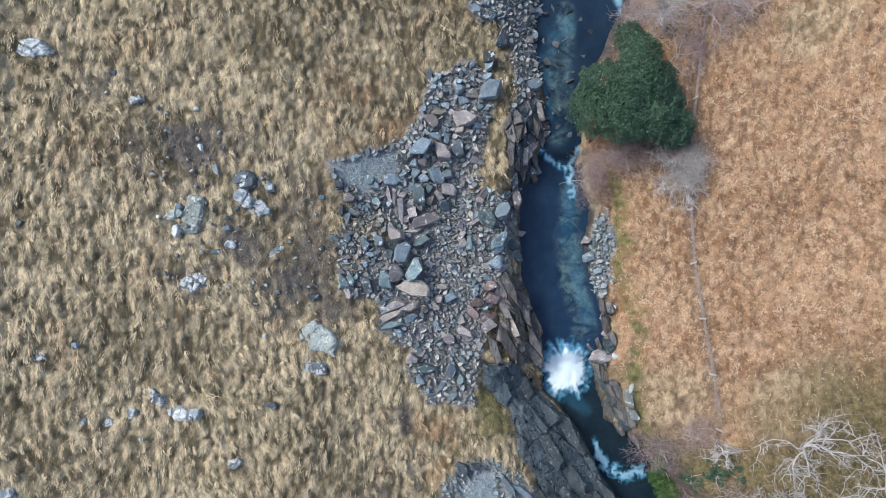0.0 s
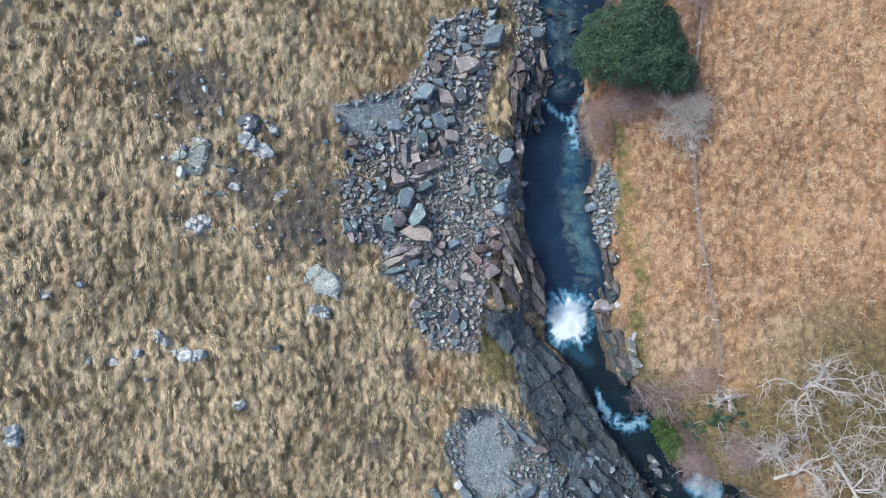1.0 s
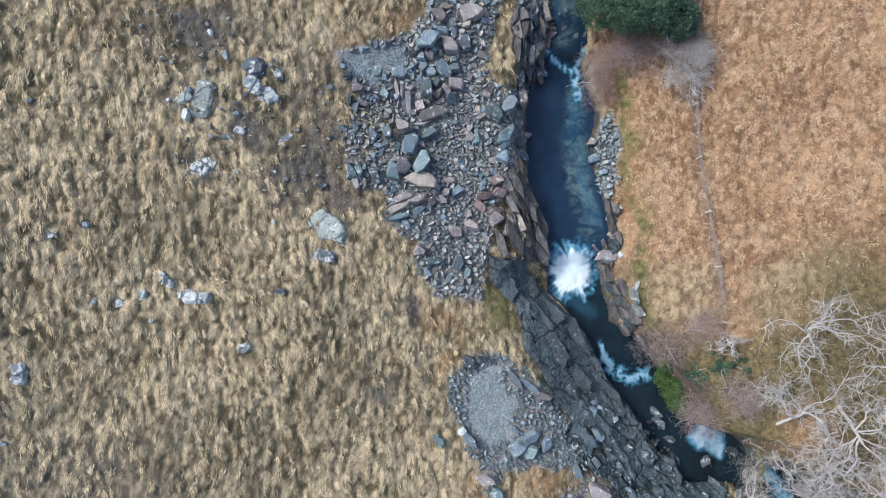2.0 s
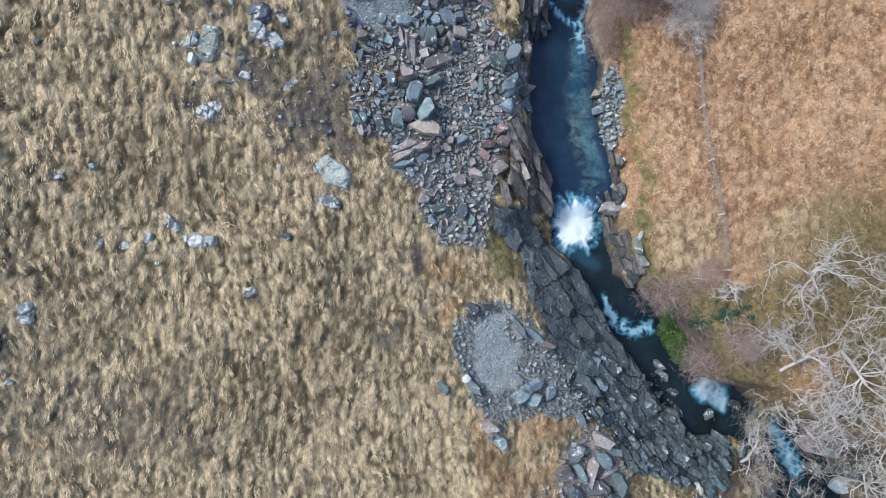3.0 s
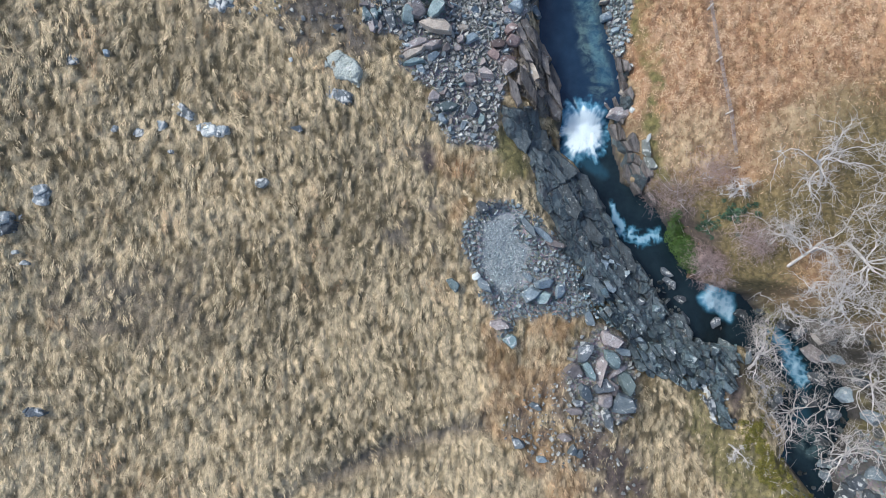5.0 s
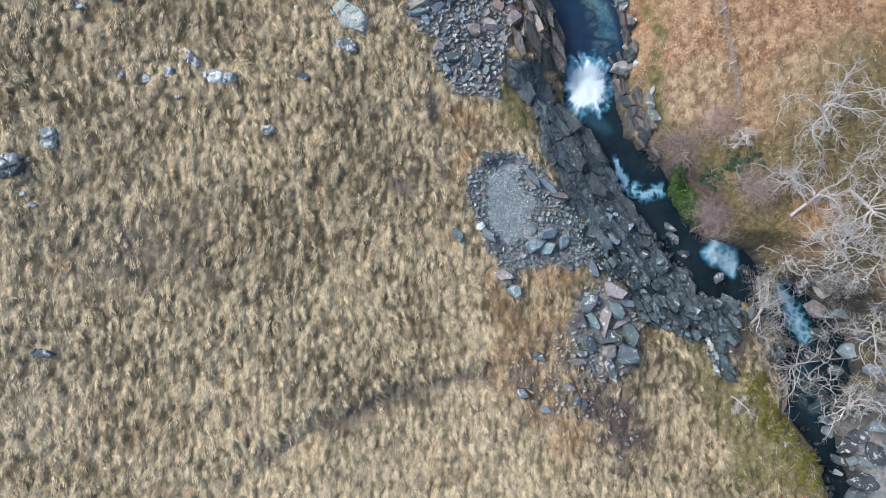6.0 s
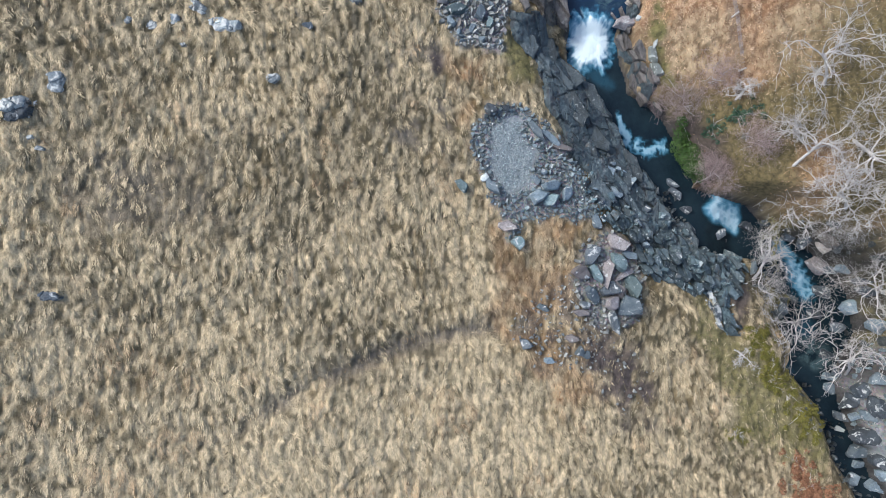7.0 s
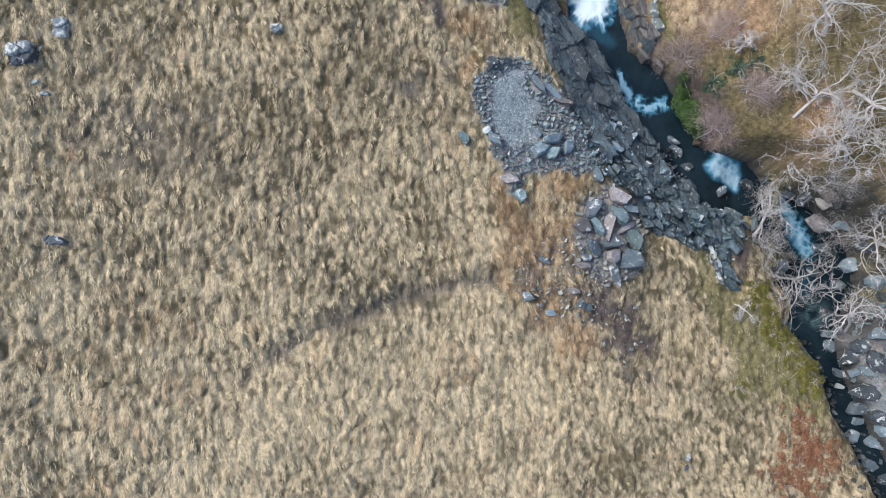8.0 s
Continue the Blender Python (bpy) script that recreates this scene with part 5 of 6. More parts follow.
rubble("slate_debris", scatter(1500, [DEBRIS, SLATE], 18, 0.2), (0.09, 0.34), SHARD, "broken blue-grey slate shards on the outcrop", 19, 0.4, 0.2)
rubble("rubble", scatter(260, [HEAP], 20, 0.2), (0.14, 0.45), RUBBLE, "small stones filling a heap of boulders", 21)
rubble("rubble", scatter(230, [CAIRN], 28, 0.4), (0.06, 0.26), RUBBLE, "slate shards scattered in brown turf", 29)
rubble("stream_stones", scatter(46, [UPPER], 22, 0.2), (0.2, 0.6), STREAM_STONE, "dark wet stones breaking the surface of the stream", 23, 0.5, 0.42)
rubble("gorge_stones", scatter(420, [GORGE], 26, 0.3), (0.12, 0.7), STREAM_STONE, "dark wet stones strewn under the trees of the gorge", 27)
rubble("stream_stones", scatter(150, [POOL_EDGE], 32, 0.25), (0.14, 0.45), STREAM_STONE, "dark wet slate blocks at the edge of the gorge pool", 33, 0.5, 0.42)
rubble("stream_stones", scatter(240, [LOW_BED], 34, 0.25), (0.1, 0.4), STREAM_STONE, "dark wet stones crowding the narrow lower stream", 35, 0.5, 0.42)
rubble("gravel", scatter(900, [GRIT_GORGE], 36, 0.3, True), (0.05, 0.16), GRIT, "pale washed slate chippings beside the lower stream", 37, 0.5, 0.06)
rubble("river_gravel", scatter(500, [BAR], 12, 0.2), (0.1, 0.32), GRIT, "grey river cobbles on a narrow bar", 13, 0.6)

# jointed blocks standing out of the shattered outcrop
block_rng = random.Random(41)
spots = scatter(230, [OUTCROP], 42, 0.15)[:45]
levels = terrain(spots[:, 0], spots[:, 1])
for (x, y), z in zip(spots, levels):
    long_side = block_rng.uniform(0.3, 0.7)
    me = rock_mesh("slate_block", long_side, long_side * block_rng.uniform(0.4, 0.8), long_side * block_rng.uniform(0.35, 0.6), block_rng, 5, 0.008)
    tone = block_rng.choice("sssssdg")
    me.materials.append(STONE[tone])
    ob = new("slate_block", me)
    ob.matrix_basis = pose(x, y, z + 0.18 + 0.1 * long_side, block_rng.uniform(-18, 18), block_rng.uniform(-18, 18), block_rng.gauss(-48, 28))
    tagged(ob, KIND[tone].replace("boulder", "block") + " standing out of the shattered outcrop", "rock", "jointed blocks of the outcrop")

# ---- grass ----


def blades(name, x, y, z, length, lean, rise, width, dry, warm, mat, label, joints=2):
    """Grass blades that rise and bend over along their lean."""
    n = len(x)
    dx, dy = np.cos(lean), np.sin(lean)
    rows = []
    for j in range(joints + 1):
        s = j / joints
        out = length * (0.25 * s + 0.75 * s * s)
        up = rise * (1 - (1 - s) ** 2) - 0.45 * rise * s ** 3
        wide = width * (1 - 0.75 * s)
        cx, cy, cz = x + dx * out, y + dy * out, z + up
        rows.append(np.stack([cx - dy * wide, cy + dx * wide, cz], 1))
        rows.append(np.stack([cx + dy * wide, cy - dx * wide, cz + 0.3 * wide], 1))
    verts = np.stack(rows, 1).reshape(-1, 3)
    k = 2 * (joints + 1)
    base = np.arange(n)[:, None, None] * k
    quad = np.array([[2 * j, 2 * j + 1, 2 * j + 3, 2 * j + 2] for j in range(joints)])[None]
    ob = mesh_of(name, verts, (base + quad).reshape(-1, 4), mat, False, {"dry": np.repeat(dry, k), "warm": np.repeat(warm, k)})
    return tagged(ob, label, "grass", kind="stuff")


def bare_share(z):
    return np.clip(z["gravel"] + z["bed"] + z["rock"] + 0.6 * z["soil_shade"], 0, 1)


def moor_grass(count, seed):
    """Combed moor grass, thick and pale on the tussocks, thin and dark between them."""
    rng = np.random.RandomState(seed)
    x, y = rng.uniform(-26, 21, count), rng.uniform(-34, 18, count)
    west = x < along(BANK_L, y) - 0.15
    x, y = x[west], y[west]
    z = cover_at(x, y)
    tone, heart = dryness(x, y, z)
    n = len(x)
    keep = (rng.rand(n) > bare_share(z) * 1.3) & (rng.rand(n) > 0.75 * z["peat"] + 0.8 * z["moss"]) & (rng.rand(n) < 0.35 + 0.65 * heart)
    x, y, tone, heart, warm = x[keep], y[keep], tone[keep], heart[keep], z["rust"][keep]
    n = len(x)
    lean = -1.5 + 1.6 * (rough(x, y, 2.4, 2, 63) - 0.5) + rng.normal(0, 0.5, n)
    ln = rng.uniform(0.08, 0.21, n) * (0.8 + 0.4 * heart)
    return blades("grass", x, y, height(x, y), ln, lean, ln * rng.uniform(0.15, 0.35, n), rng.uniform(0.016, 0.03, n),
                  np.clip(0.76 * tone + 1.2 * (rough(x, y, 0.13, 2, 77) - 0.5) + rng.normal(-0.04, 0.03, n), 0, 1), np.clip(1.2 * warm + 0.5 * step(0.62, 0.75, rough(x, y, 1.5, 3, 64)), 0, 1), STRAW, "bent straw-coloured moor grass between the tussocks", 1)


def turf(count, seed, side, mat, label, length, tone_mid, pick, vary=3.2):
    rng = np.random.RandomState(seed)
    x, y = (rng.uniform(-26, 21, count) if side < 0 else rng.uniform(4, 26, count)), rng.uniform(-34, 18, count)
    z = cover_at(x, y)
    keep = (rng.rand(count) < pick(x, y, z)) & (rng.rand(count) > bare_share(z) * 1.4)
    x, y = x[keep], y[keep]
    n = len(x)
    tone = np.clip(tone_mid + vary * (rough(x, y * 0.8, 0.2, 3, seed + 1) - 0.5) + 0.8 * (rough(x, y, 3.5, 2, seed + 2) - 0.5) + rng.normal(0, 0.11, n), 0, 1)
    lean = rng.rand(n) * 6.283 if side > 0 else -1.5 + rng.normal(0, 0.9, n)
    ln = rng.uniform(*length, n)
    return blades("grass", x, y, height(x, y) + 0.01, ln, lean, ln * rng.uniform(0.2, 0.5, n), rng.uniform(0.012, 0.024, n), tone, 0.85 * step(0.52, 0.68, rough(x, y, 0.8, 4, seed + 3)) * (mat is BRACKEN), mat, label, 1)


def tussocks(count, seed, across, down, clump_seed, share, size):
    """Bunches of long pale blades, all combed down the slope, one on each tussock of the land."""
    rng = np.random.RandomState(seed)
    kx, ky = np.meshgrid(np.arange(int(-31 / across), int(19 / across)), np.arange(int(-36 / down), int(20 / down)))
    kx, ky = kx.ravel(), ky.ravel()
    tx = (kx + 0.15 + 0.7 * lattice(kx, ky, clump_seed + 4)) * across
    ty = (ky + 0.15 + 0.7 * lattice(kx, ky, clump_seed + 5)) * down
    x, y = tx.copy(), ty.copy()
    for _ in range(5):
        x, y = tx - 0.7 * (rough(x, y, 1.1, 2, clump_seed) - 0.5) - 0.10 * y, ty - 0.9 * (rough(x, y, 1.3, 2, clump_seed + 2) - 0.5)
    pale = lattice(kx, ky, clump_seed + 7)
    inside = (x > -27) & (x < along(BANK_L, y) - 0.3) & (y > -35) & (y < 18)
    inside &= np.hypot((x + 1.83) / 0.6, (y + 7.2) / 0.8) > 1
    x, y, pale = x[inside], y[inside], pale[inside]
    z = cover_at(x, y)
    strong = step(0.3, 0.66, rough(x, y, 3.0, 3, 66))
    keep = (rng.rand(len(x)) < share * (0.45 + 0.75 * strong)) & (rng.rand(len(x)) > bare_share(z) * 1.6 + 0.8 * z["soil_shade"] + 0.9 * np.exp(-(off_line(x, y, GULLY) / 0.4) ** 2) * step(-14, -7.5, x) + 0.6 * z["peat"] + 0.6 * within(x, y, PEAT_A, 1.2, 2.4) + 0.7 * within(x, y, SHORT, 1.5, 3.0) + 1.3 * z["moss"])
    x, y, pale, strong = x[keep], y[keep], pale[keep], strong[keep]
    n = len(x)
    big = np.repeat(size * (0.45 + 0.95 * rng.rand(n) ** 1.3), count)
    comb = np.repeat(-1.42 + 1.3 * (rough(x, y, 5.0, 2, 63) - 0.5) + rng.normal(0, 0.3, n), count)
    back, side = rng.normal(0, 0.19, n * count) * big, rng.normal(0, 0.075, n * count) * big
    bx = np.repeat(x, count) - np.cos(comb) * back - np.sin(comb) * side
    by = np.repeat(y, count) - np.sin(comb) * back + np.cos(comb) * side
    edge = 0.5 * (back / (0.2 * big)) ** 2 + 0.5 * (side / (0.075 * big)) ** 2
    lean = comb + rng.normal(0, 0.24, n * count) + 0.8 * side
    ln = rng.uniform(0.11, 0.23, n * count) * big ** 0.5
    zb = cover_at(bx, by)
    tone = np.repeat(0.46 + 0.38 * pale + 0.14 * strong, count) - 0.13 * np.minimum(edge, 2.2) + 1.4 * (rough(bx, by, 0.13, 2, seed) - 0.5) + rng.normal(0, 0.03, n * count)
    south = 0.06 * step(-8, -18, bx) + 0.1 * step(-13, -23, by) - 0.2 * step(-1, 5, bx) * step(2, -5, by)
    warm = 1.2 * zb["rust"] + 0.4 * np.repeat(step(0.62, 0.75, rough(x, y, 1.5, 3, 64)), count)
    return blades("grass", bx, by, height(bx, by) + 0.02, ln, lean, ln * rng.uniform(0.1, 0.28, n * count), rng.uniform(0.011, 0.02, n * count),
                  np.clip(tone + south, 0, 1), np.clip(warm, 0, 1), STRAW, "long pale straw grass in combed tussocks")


moor_grass(130000, 101)
tussocks(36, 103, 0.38, 0.80, 81, 0.95, 1.0)
turf(230000, 107, 1, BRACKEN, "rust and straw coloured rough grass on the east bank", (0.08, 0.18), 0.5, lambda x, y, z: (x > along(BANK_R, y) + 0.3) * z["orange"] * (1 - z["olive"]) * (1 - z["moss"]))
turf(70000, 109, 1, STRAW, "olive and straw grass on the shaded east slope", (0.07, 0.16), 0.1, lambda x, y, z: (x > along(BANK_R, y) + 0.3) * np.maximum(z["olive"], 0.25 * (1 - z["orange"])), 0.9)
turf(150000, 113, -1, GREEN, "dark mossy turf fringing the stream", (0.05, 0.13), 0.45, lambda x, y, z: 0.9 * z["moss"], 1.8)

# ---- trees and shrubs ----


def tubes(name, lines, mat, parent, sides=4, label=""):
    """Branches: each line is a list of points with radii."""
    p = np.array([line[0] for line in lines], float)
    radius = np.array([line[1] for line in lines], float)
    m, n = radius.shape
    d = np.gradient(p, axis=1)
    d /= np.linalg.norm(d, axis=2, keepdims=True) + 1e-9
    ref = np.where(np.abs(d[..., 2:3]) > 0.9, np.array([1.0, 0, 0]), np.array([0, 0, 1.0]))
    a = np.cross(d, ref)
    a /= np.linalg.norm(a, axis=2, keepdims=True) + 1e-9
    b = np.cross(d, a)
    ang = np.arange(sides) * 6.283 / sides
    ring = p[:, :, None] + radius[:, :, None, None] * (np.cos(ang)[:, None] * a[:, :, None] + np.sin(ang)[:, None] * b[:, :, None])
    i = np.arange(m * n * sides).reshape(m, n, sides)
    j = np.roll(i, -1, 2)
    faces = np.stack([i[:, :-1], j[:, :-1], j[:, 1:], i[:, 1:]], -1).reshape(-1, 4)
    ob = mesh_of(name, ring.reshape(-1, 3), faces, mat, True)
    ob.parent = parent
    if label:
        ob["label"] = label
    return ob


def limb(rng, start, heading, length, radius, wiggle, flat, steps=7):
    pts, radii = [start], [radius]
    d = np.array(heading, float)
    p = np.array(start, float)
    for k in range(steps):
        d = d + rng.normal(0, wiggle, 3)
        d[2] -= flat * d[2]
        d /= math.sqrt(d @ d)
        p = p + d * length / steps
        pts.append(p.copy())
        radii.append(radius * (1 - 0.75 * (k + 1) / steps))
    return pts, radii


def bare_tree(x, y, tall, spread, seed, lean=(0, 0), limbs=7, twigs=5, bark=PALE_BARK, fine=GREY_TWIG, label="", thick=0.74, twist=0.42, category="tree", bole=0.45, name="bare_tree"):
    """A leafless tree: a trunk, crooked limbs in three orders, and twigs."""
    rng = np.random.RandomState(seed)
    z = float(height(x, y)[0])
    root = new(name)
    root.location = (x, y, z)
    toward = math.atan2(lean[1], lean[0]) if lean != (0, 0) else rng.rand() * 6.283
    trunk_to = np.array([0.42 * tall * math.cos(toward), 0.42 * tall * math.sin(toward), bole * tall])
    trunk = [np.array([0, 0, -0.25]), trunk_to * 0.4 + rng.normal(0, 0.05, 3), trunk_to]
    tubes("trunk", [(trunk, [0.12 * thick, 0.1 * thick, 0.08 * thick])], bark, root, 7)
    for k in range(limbs):
        second, third = [], []
        a = toward + (k + rng.uniform(-0.4, 0.4) - 0.5 * (limbs - 1)) * 4.6 / limbs
        up = rng.uniform(0.2, 0.95)
        reach = spread * rng.uniform(0.7, 1.15)
        share = rng.uniform(0.35, 1.0)
        start = trunk[1] + (trunk_to - trunk[1]) * share
        line = limb(rng, start, (math.cos(a), math.sin(a), up), reach, 0.054 * thick, twist, 0.12, 9)
        for i in range(2, 10):
            for _ in range(rng.randint(1, 3) if rng.rand() < 0.7 else 0):
                h = np.array(line[0][i]) - np.array(line[0][i - 1])
                h = h / np.linalg.norm(h) + rng.normal(0, 0.65, 3) + (0, 0, 0.2)
                branch = limb(rng, line[0][i], h / np.linalg.norm(h), spread * rng.uniform(0.25, 0.55), 0.027 * thick, twist * 1.2, 0.1, 6)
                second.append(branch)
                for i2 in range(1, 7):
                    for _ in range(rng.randint(1, twigs) if rng.rand() < 0.65 else 0):
                        h2 = np.array(branch[0][i2]) - np.array(branch[0][i2 - 1])
                        h2 = h2 / np.linalg.norm(h2) + rng.normal(0, 0.7, 3) + (0, 0, 0.15)
                        third.append(limb(rng, branch[0][i2], h2 / np.linalg.norm(h2), spread * rng.uniform(0.1, 0.28), 0.012 * thick ** 0.5, twist * 1.2, 0.05, 2))
        arm = tubes("limb", [line], bark, root, 5)
        tagged(tubes("branch_spray", second, bark, arm, 4), kind="stuff")
        tagged(tubes("twig_spray", third, fine, arm, 3), kind="stuff")
    return tagged(root, label, category, "bare trees of the gorge")


def thicket(x, y, rx, ry, tall, count, seed, fine, label, stems=9, bark=PALE_BARK, name="bare_shrub", thin=0.0055):
    """A leafless shrub: stems and a haze of fine twigs."""
    rng = np.random.RandomState(seed)
    root = new(name)
    z = float(height(x, y)[0])
    root.location = (x, y, z)
    lines, hairs = [], []
    for k in range(stems):
        a = rng.rand() * 6.283
        h = (0.7 * rx * math.cos(a) / max(rx, ry), 0.7 * ry * math.sin(a) / max(rx, ry), rng.uniform(0.4, 1.1))
        lines.append(limb(rng, rng.normal(0, 0.15, 3) * (1, 1, 0) - (0, 0, 0.1), h, max(rx, ry) * rng.uniform(0.7, 1.1), 0.022, 0.2, 0.05, 7))
    hearts = [(rx * 0.62 * np.clip(rng.normal(0, 0.6), -1, 1), ry * 0.62 * np.clip(rng.normal(0, 0.6), -1, 1), rng.uniform(0.25, 0.5)) for _ in range(9)]
    for k in range(count):
        hx, hy, hr = hearts[rng.randint(9)]
        s = np.array([hx + np.clip(rng.normal(0, hr), -0.6, 0.6) * rx, hy + np.clip(rng.normal(0, hr), -0.6, 0.6) * ry, 0])
        s[2] = tall * max(0.1, 1 - 0.45 * (s[0] / rx) ** 2 - 0.45 * (s[1] / ry) ** 2) * rng.uniform(0.3, 0.95)
        h = np.array([rng.normal(0, 0.7), rng.normal(0, 0.7), rng.uniform(-0.1, 0.7)])
        hairs.append(limb(rng, s, h / np.linalg.norm(h), rng.uniform(0.25, 0.6), thin, 0.3, 0.0, 2))
    for line in lines:
        tubes("stem", [line], bark, root, 5)
    tagged(tubes("twig_spray", hairs, fine, root, 3), kind="stuff")
    return tagged(root, label, "shrub", "bare shrubs along the stream")


def leaves(name, lobes, count, size, mat, parent, seed, origin):
    """Leaf sprays on the outer shell of many lobes."""
    rng = np.random.RandomState(seed)
    w = np.array([l[3] ** 2 for l in lobes])
    pick = rng.choice(len(lobes), count, p=w / w.sum())
    lob = np.array(lobes)[pick]
    d = rng.normal(0, 1, (count, 3))
    d /= np.linalg.norm(d, axis=1, keepdims=True)
    d[:, 2] = np.where(d[:, 2] < -0.3, -d[:, 2], d[:, 2])
    bumpy = 0.72 + 0.5 * rough(d[:, 0] * 3 + lob[:, 0] * 7, d[:, 1] * 3 + d[:, 2] * 2 + lob[:, 1] * 5, 0.8, 3, seed)
    r = lob[:, 3] * bumpy * rng.uniform(0.75, 1.06, count)
    p = lob[:, :3] + d * r[:, None] * (1, 1, 0.85) - origin
    n = d + rng.normal(0, 0.55, (count, 3)) + (0, 0, 0.35)
    n /= np.linalg.norm(n, axis=1, keepdims=True)
    t = np.cross(n, rng.normal(0, 1, (count, 3)))
    t /= np.linalg.norm(t, axis=1, keepdims=True)
    b = np.cross(n, t)
    s = (size * rng.uniform(0.6, 1.3, count))[:, None]
    verts = np.stack([p - t * s, p - b * s * 0.45 + n * s * 0.12, p + t * s, p + b * s * 0.45 + n * s * 0.12], 1).reshape(-1, 3)
    ob = mesh_of(name, verts, np.arange(4 * count).reshape(-1, 4), mat)
    ob.parent = parent
    return ob


def leafy(name, x, y, lobes, count, size, mat, label, category, seed, trunk=0.12):
    root = new(name)
    z = float(height(x, y)[0])
    root.location = (x, y, z)
    rng = np.random.RandomState(seed)
    heads = [np.array(l[:3]) - (x, y, z) for l in lobes]
    lines = [([np.array([0, 0, -0.2]), 0.35 * h + rng.normal(0, 0.1, 3), h], [trunk, trunk * 0.7, trunk * 0.2]) for h in heads]
    tubes("trunk", lines, GREY_TWIG, root, 5)
    tagged(leaves("crown", lobes, count, size, mat, root, seed, np.array([x, y, z])), kind="stuff")
    return tagged(root, label, category)


leafy("holly_tree", 9.4, 8.9, [(7.5, 8.2, 2.9, 1.3), (8.7, 7.9, 3.5, 1.45), (10.1, 7.8, 3.5, 1.4), (11.1, 7.3, 3.2, 1.05), (9.3, 9.4, 3.7, 1.5), (7.9, 9.4, 3.1, 1.25), (10.7, 8.6, 3.2, 1.0),
      (9.7, 11.0, 3.1, 1.0), (10.3, 9.7, 3.3, 1.0), (7.3, 9.0, 2.5, 0.9), (9.3, 12.0, 2.6, 0.8)], 62000, 0.06, HOLLY,
      "dense dark green holly tree leaning over the stream", "tree", 201)
lobes = [(x, y, float(height(x, y)[0]) + 0.45, r) for x, y, r in ((11.45, -9.6, 0.35), (11.6, -10.2, 0.5), (11.75, -10.8, 0.6), (12.1, -11.3, 0.75), (12.4, -11.9, 0.7), (12.6, -12.4, 0.4))]
leafy("ivy_shrub", 12.3, -11.2, lobes, 4200, 0.07, FERN, "bright green ferny shrub over the water", "shrub", 205, 0.03)


bare_tree(17.3, -8.6, 3.4, 2.7, 301, (-0.1, 0.1), 8, 4, label="pale leafless crooked oak with spreading limbs")
bare_tree(18.4, -11.2, 3.6, 3.0, 303, (0, 0), 8, 4, label="pale leafless oak with long twisted limbs")
bare_tree(15.9, -12.6, 3.0, 2.7, 305, (0, 0), 8, 5, label="grey leafless oak with fine tangled twigs")
bare_tree(16.0, -18.2, 3.4, 2.2, 307, (0.0, 0.05), 6, 3, label="crooked leafless tree leaning over the gorge")
bare_tree(20.0, -20.6, 4.0, 2.9, 309, (-0.05, 0), 8, 3, label="pale leafless tree over the lower stream")
bare_tree(20.6, -15.5, 3.8, 2.7, 311, (0, 0), 8, 4, label="grey leafless tree on the gorge side")
bare_tree(16.3, -14.2, 2.8, 2.2, 323, (0.1, 0), 8, 4, label="crooked pale leafless tree on the gorge lip")
bare_tree(18.6, -14.6, 3.4, 2.6, 327, (0.0, 0.0), 8, 4, label="grey leafless oak with dense twigs over the gorge")
bare_tree(20.6, -8.6, 3.2, 2.6, 329, (0.0, 0.0), 8, 4, label="pale leafless oak on the east slope")
bare_tree(22.3, -12.2, 3.4, 2.6, 331, (0.0, 0.0), 9, 4, label="pale leafless oak high on the gorge side")
bare_tree(22.6, -18.6, 3.8, 2.7, 333, (-0.1, 0.0), 9, 4, label="pale leafless tree over the stream boulders")
bare_tree(21.6, -23.6, 3.8, 2.4, 335, (-0.05, 0.05), 8, 3, label="pale leafless tree with drooping crooked limbs")
bare_tree(17.0, -17.2, 3.0, 1.8, 341, (0.02, 0.05), 5, 3, bark=MOSSY_BARK, label="moss-covered leafless tree beside the small fall")
bare_tree(13.4, -9.0, 1.6, 1.1, 313, (0, 0), 6, 3, thick=0.6, label="small pale leafless thorn tree beside the fence")
bare_tree(12.2, 5.5, 1.5, 1.5, 315, (0, 0), 12, 6, thick=0.45, twist=0.12, bark=GREY_TWIG, label="fine-twigged pale grey leafless bush by the fence", bole=0.3)
bare_tree(11.3, 12.4, 2.8, 2.8, 317, (0, 0), 8, 5, thick=0.7, bark=GREY_TWIG, fine=RED_TWIG, label="leafless greyish birch by the upper stream")
bare_tree(12.6, 13.6, 2.8, 2.6, 319, (0, 0), 7, 5, thick=0.6, bark=GREY_TWIG, fine=RED_TWIG, label="leafless birch beside the fence line")
bare_tree(14.2, -21.9, 1.4, 0.8, 321, (0.1, -0.1), 5, 3, thick=0.5, label="small pale leafless sapling on the mossy bank")
thicket(12.2, 5.5, 1.3, 1.2, 1.5, 1500, 421, GREY_TWIG, "pale grey fine-twigged leafless bush by the fence")
thicket(11.3, 13.2, 1.7, 1.6, 1.8, 1300, 423, GREY_TWIG, "grey leafless birch scrub by the upper stream")
thicket(13.2, 13.4, 1.2, 1.8, 1.5, 800, 425, RED_TWIG, "purple-grey leafless scrub beside the fence")
thicket(7.7, 5.3, 1.0, 1.4, 1.4, 1200, 401, RED_TWIG, "purple-brown leafless birch scrub at the water's edge")
thicket(9.2, 6.3, 2.0, 0.9, 1.7, 1900, 403, RED_TWIG, "purple-brown leafless birch scrub under the holly")
thicket(11.2, 6.2, 1.5, 0.9, 1.3, 1000, 405, RED_TWIG, "thin purple-brown twiggy scrub by the fence")
thicket(11.3, -8.7, 1.7, 1.3, 1.2, 1200, 407, RED_TWIG, "purple-brown leafless scrub above the gorge")
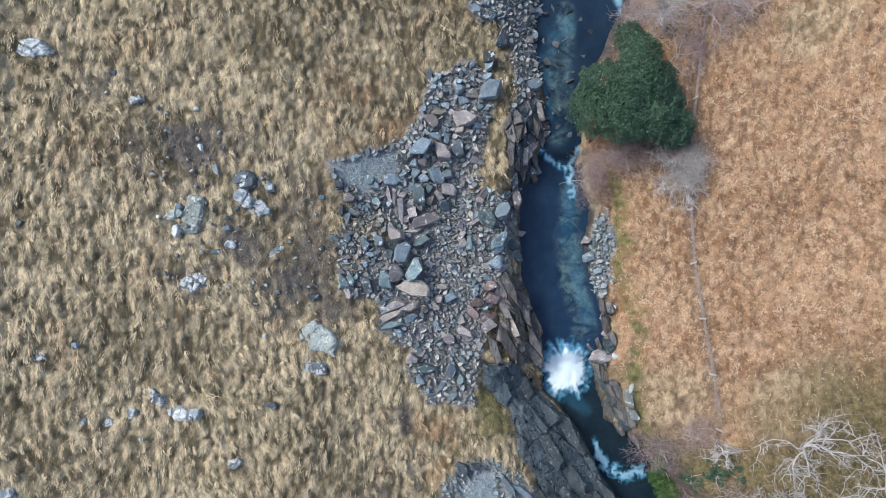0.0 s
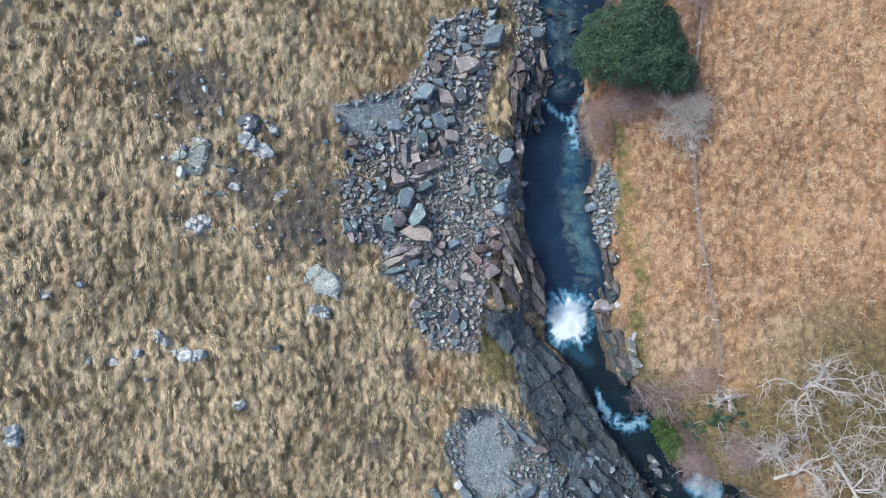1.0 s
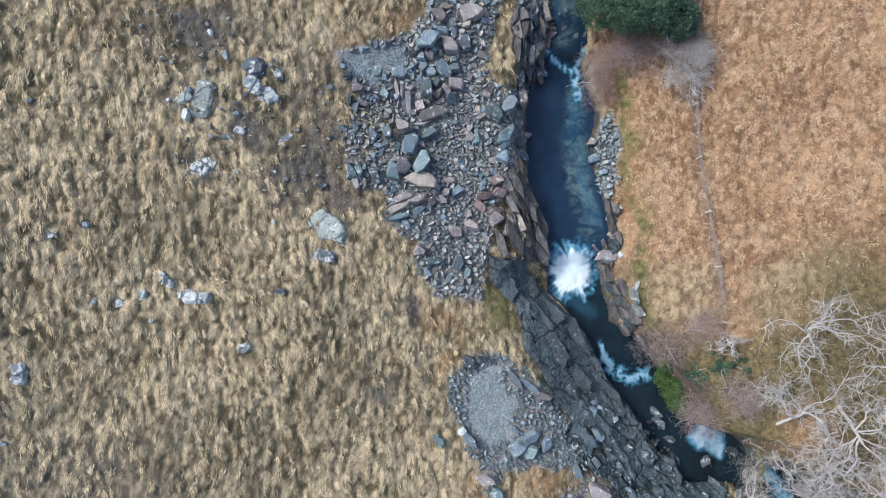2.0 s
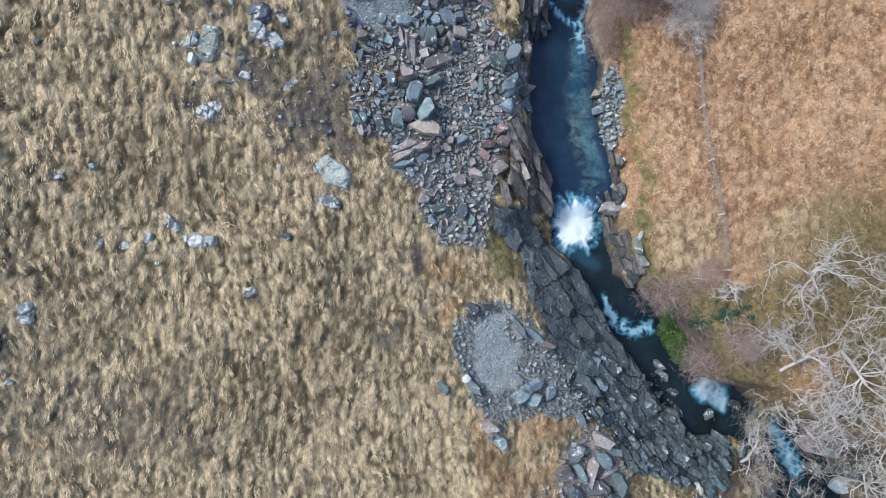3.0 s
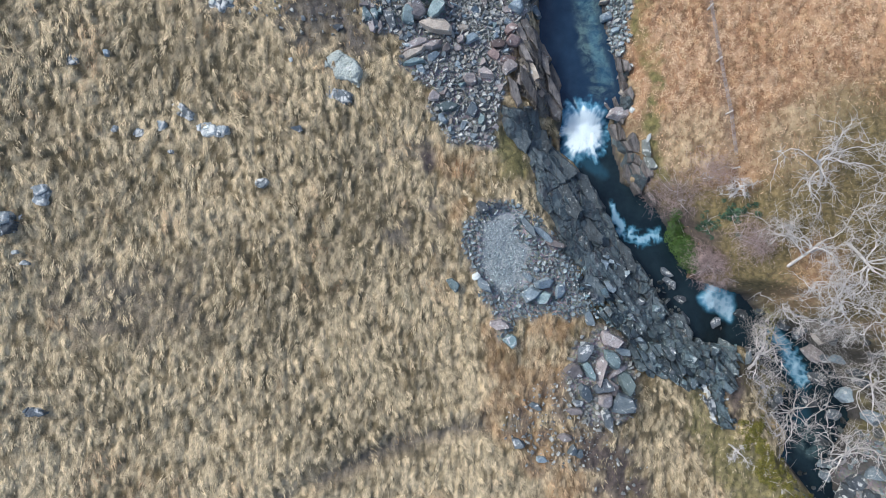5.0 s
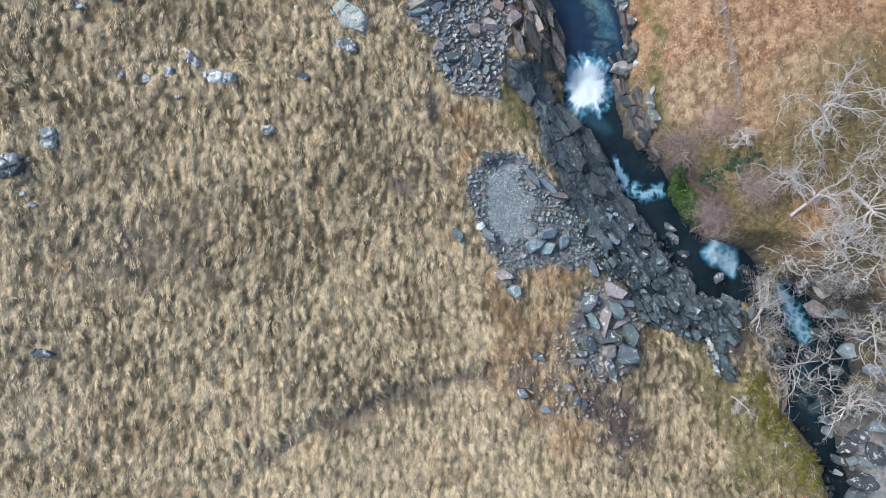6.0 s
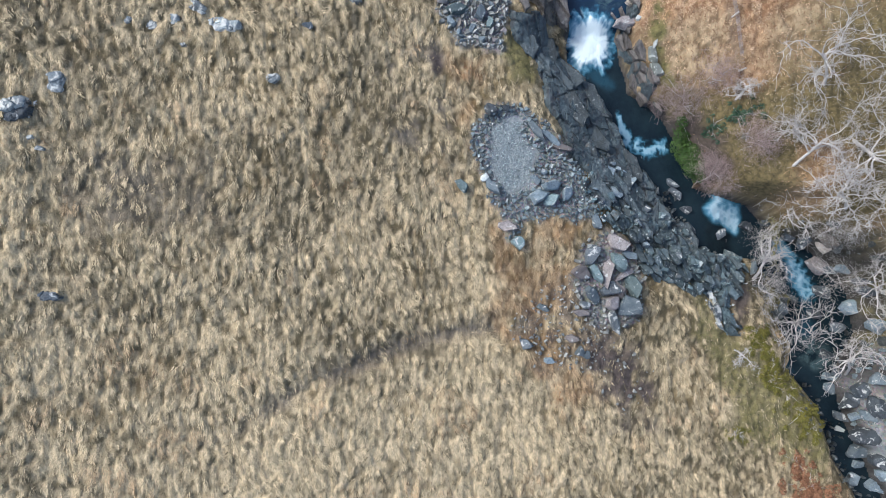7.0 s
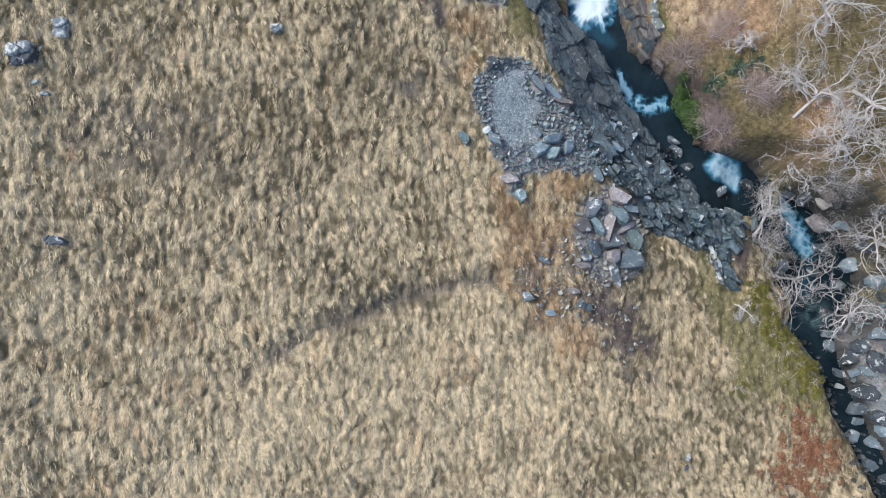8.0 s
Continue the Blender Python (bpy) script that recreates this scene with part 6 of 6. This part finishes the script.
thicket(13.1, -12.3, 1.5, 1.2, 1.5, 1700, 409, RED_TWIG, "purple-brown leafless scrub beside the fall")
thicket(14.2, -11.0, 1.5, 1.2, 1.4, 1200, 411, RED_TWIG, "purple-brown leafless scrub below the oaks")
thicket(12.6, -7.6, 1.3, 1.2, 1.0, 700, 413, RED_TWIG, "sparse leafless scrub by the fence end")
thicket(11.9, 11.2, 1.3, 1.6, 1.2, 900, 417, RED_TWIG, "purple-grey leafless scrub behind the holly")

thicket(17.0, -15.8, 1.3, 1.5, 1.4, 600, 431, GREY_TWIG, "grey leafless brush tangled beside the small fall")
thicket(18.9, -15.4, 1.6, 1.1, 1.4, 600, 433, GREY_TWIG, "grey leafless brush on the gorge side")
thicket(20.7, -17.4, 1.5, 1.5, 1.5, 600, 435, GREY_TWIG, "grey leafless brush over the stream boulders")
thicket(16.3, -18.8, 1.2, 1.4, 1.4, 500, 437, GREY_TWIG, "grey leafless brush over the gorge lip")
thicket(21.8, -15.3, 1.5, 1.2, 1.3, 1000, 439, RED_TWIG, "purple-brown leafless brush high on the gorge side")

thicket(9.6, 13.2, 0.8, 1.2, 1.0, 700, 441, RED_TWIG, "dark leafless scrub at the head of the stream")


def cushion(name, x, y, rx, count, size, mat, label, seed):
    rng = random.Random(seed)
    lobes = []
    for k in range(26):
        ax, ay = x + rng.gauss(0, 0.55 * rx), y + rng.gauss(0, 0.55 * rx)
        lobes.append((ax, ay, float(height(ax, ay)[0]) + 0.02, rx * rng.uniform(0.1, 0.3)))
    return leafy(name, x, y, lobes, count, size, mat, label, "shrub", seed, 0.02)


cushion("holly_bush", 13.7, -9.7, 0.7, 1200, 0.06, HOLLY, "low dark green bush under bare branches", 511)
cushion("holly_bush", 12.7, -10.2, 0.5, 600, 0.06, HOLLY, "small dark green bush in brown scrub", 513)
cushion("moss_bank", 18.2, -25.3, 0.9, 3000, 0.05, MOSS, "yellow-green moss cushion on the bank edge", 501)
cushion("moss_bank", 16.4, -22.6, 0.6, 1500, 0.05, MOSS, "yellow-green moss cushion by a drop", 503)
cushion("dead_bracken", 17.9, -28.2, 0.8, 900, 0.075, RUSTY_LEAF, "rust-red dead bracken on the bank", 505)
cushion("dead_bracken", 19.4, -30.4, 1.1, 1300, 0.075, RUSTY_LEAF, "rust-red dead bracken on the bank", 507)
cushion("dead_bracken", 17.9, -30.6, 1.0, 900, 0.075, RUSTY_LEAF, "rust-red dead bracken in rough grass", 509)
cushion("moss_bank", 17.4, -24.3, 0.8, 1800, 0.05, MOSS, "yellow-green moss on the crumbling bank", 515)
cushion("moss_bank", 15.6, -21.2, 0.7, 1500, 0.05, MOSS, "olive moss cushion beside dark slate", 517)

cushion("moss_bank", 15.8, -21.7, 0.9, 2000, 0.05, MOSS, "yellow-green moss on the bank edge", 519)
cushion("moss_bank", 16.4, -23.3, 0.8, 1800, 0.05, MOSS, "olive moss cushion on the bank edge", 521)
cushion("moss_bank", 18.9, -26.2, 0.8, 2000, 0.05, MOSS, "yellow-green moss hanging over the bank", 523)
cushion("moss_bank", 14.6, -26.5, 0.5, 600, 0.05, MOSS, "small yellow-green moss cushion in straw grass", 525)
cushion("dead_bracken", 18.5, -29.5, 1.0, 1300, 0.075, RUSTY_LEAF, "rust-red dead bracken on the bank", 527)
cushion("dead_bracken", 18.3, -31.7, 1.2, 1500, 0.075, RUSTY_LEAF, "rust-red dead bracken in rough grass", 529)
cushion("dead_bracken", 16.9, -31.2, 0.9, 700, 0.075, RUSTY_LEAF, "sparse rust-red dead bracken in rough grass", 531)

# ---- the fence on the east bank ----


def fence(line, gap=2.75, tall=0.55):
    root = new("stock_fence")
    root.location = (line[0][0], line[0][1], 0)
    off = np.array([line[0][0], line[0][1], 0])
    rng = np.random.RandomState(9)
    pts = np.array(line)
    run = np.concatenate([[0], np.cumsum(np.hypot(*np.diff(pts, axis=0).T))])
    at = np.arange(0.6, run[-1], gap)
    px, py = np.interp(at, run, pts[:, 0]), np.interp(at, run, pts[:, 1])
    tops, feet = [], []
    for x, y in zip(px, py):
        foot = np.array([x, y, float(height(x, y)[0]) - 0.2])
        top = foot + (rng.normal(0.02, 0.05), rng.normal(0, 0.05), tall + 0.2)
        post = tubes("post", [([foot - off, top - off, top - off + (0, 0, 0.004)], [0.05, 0.045, 0.001])], OLD_WOOD, root, 8)
        tops.append(top)
        feet.append(foot)
    for s in (0.66, 0.76, 0.87, 0.97):
        strand = []
        for a, b, c, d in zip(feet, tops, feet[1:], tops[1:]):
            p, q = a + (b - a) * s, c + (d - c) * s
            for k in np.linspace(0, 1, 5)[:-1]:
                strand.append(p + (q - p) * k - (0, 0, 0.03 * math.sin(3.14 * k)) - off)
        tubes("wire", [(strand, [0.012] * len(strand))], WIRE, root, 4)
    stays = []
    for a, b, c, d in zip(feet, tops, feet[1:], tops[1:]):
        for k in np.linspace(0, 1, 18)[1:-1]:
            lo, hi = a + (c - a) * k, b + (d - b) * k
            stays.append(([lo + (hi - lo) * 0.66 - off, lo + (hi - lo) * 0.97 - off], [0.008, 0.008]))
    tagged(tubes("wire_mesh", stays, WIRE, root, 4), kind="stuff")
    return tagged(root, "old wire stock fence with weathered wooden posts", "fence")


fence(FENCE)
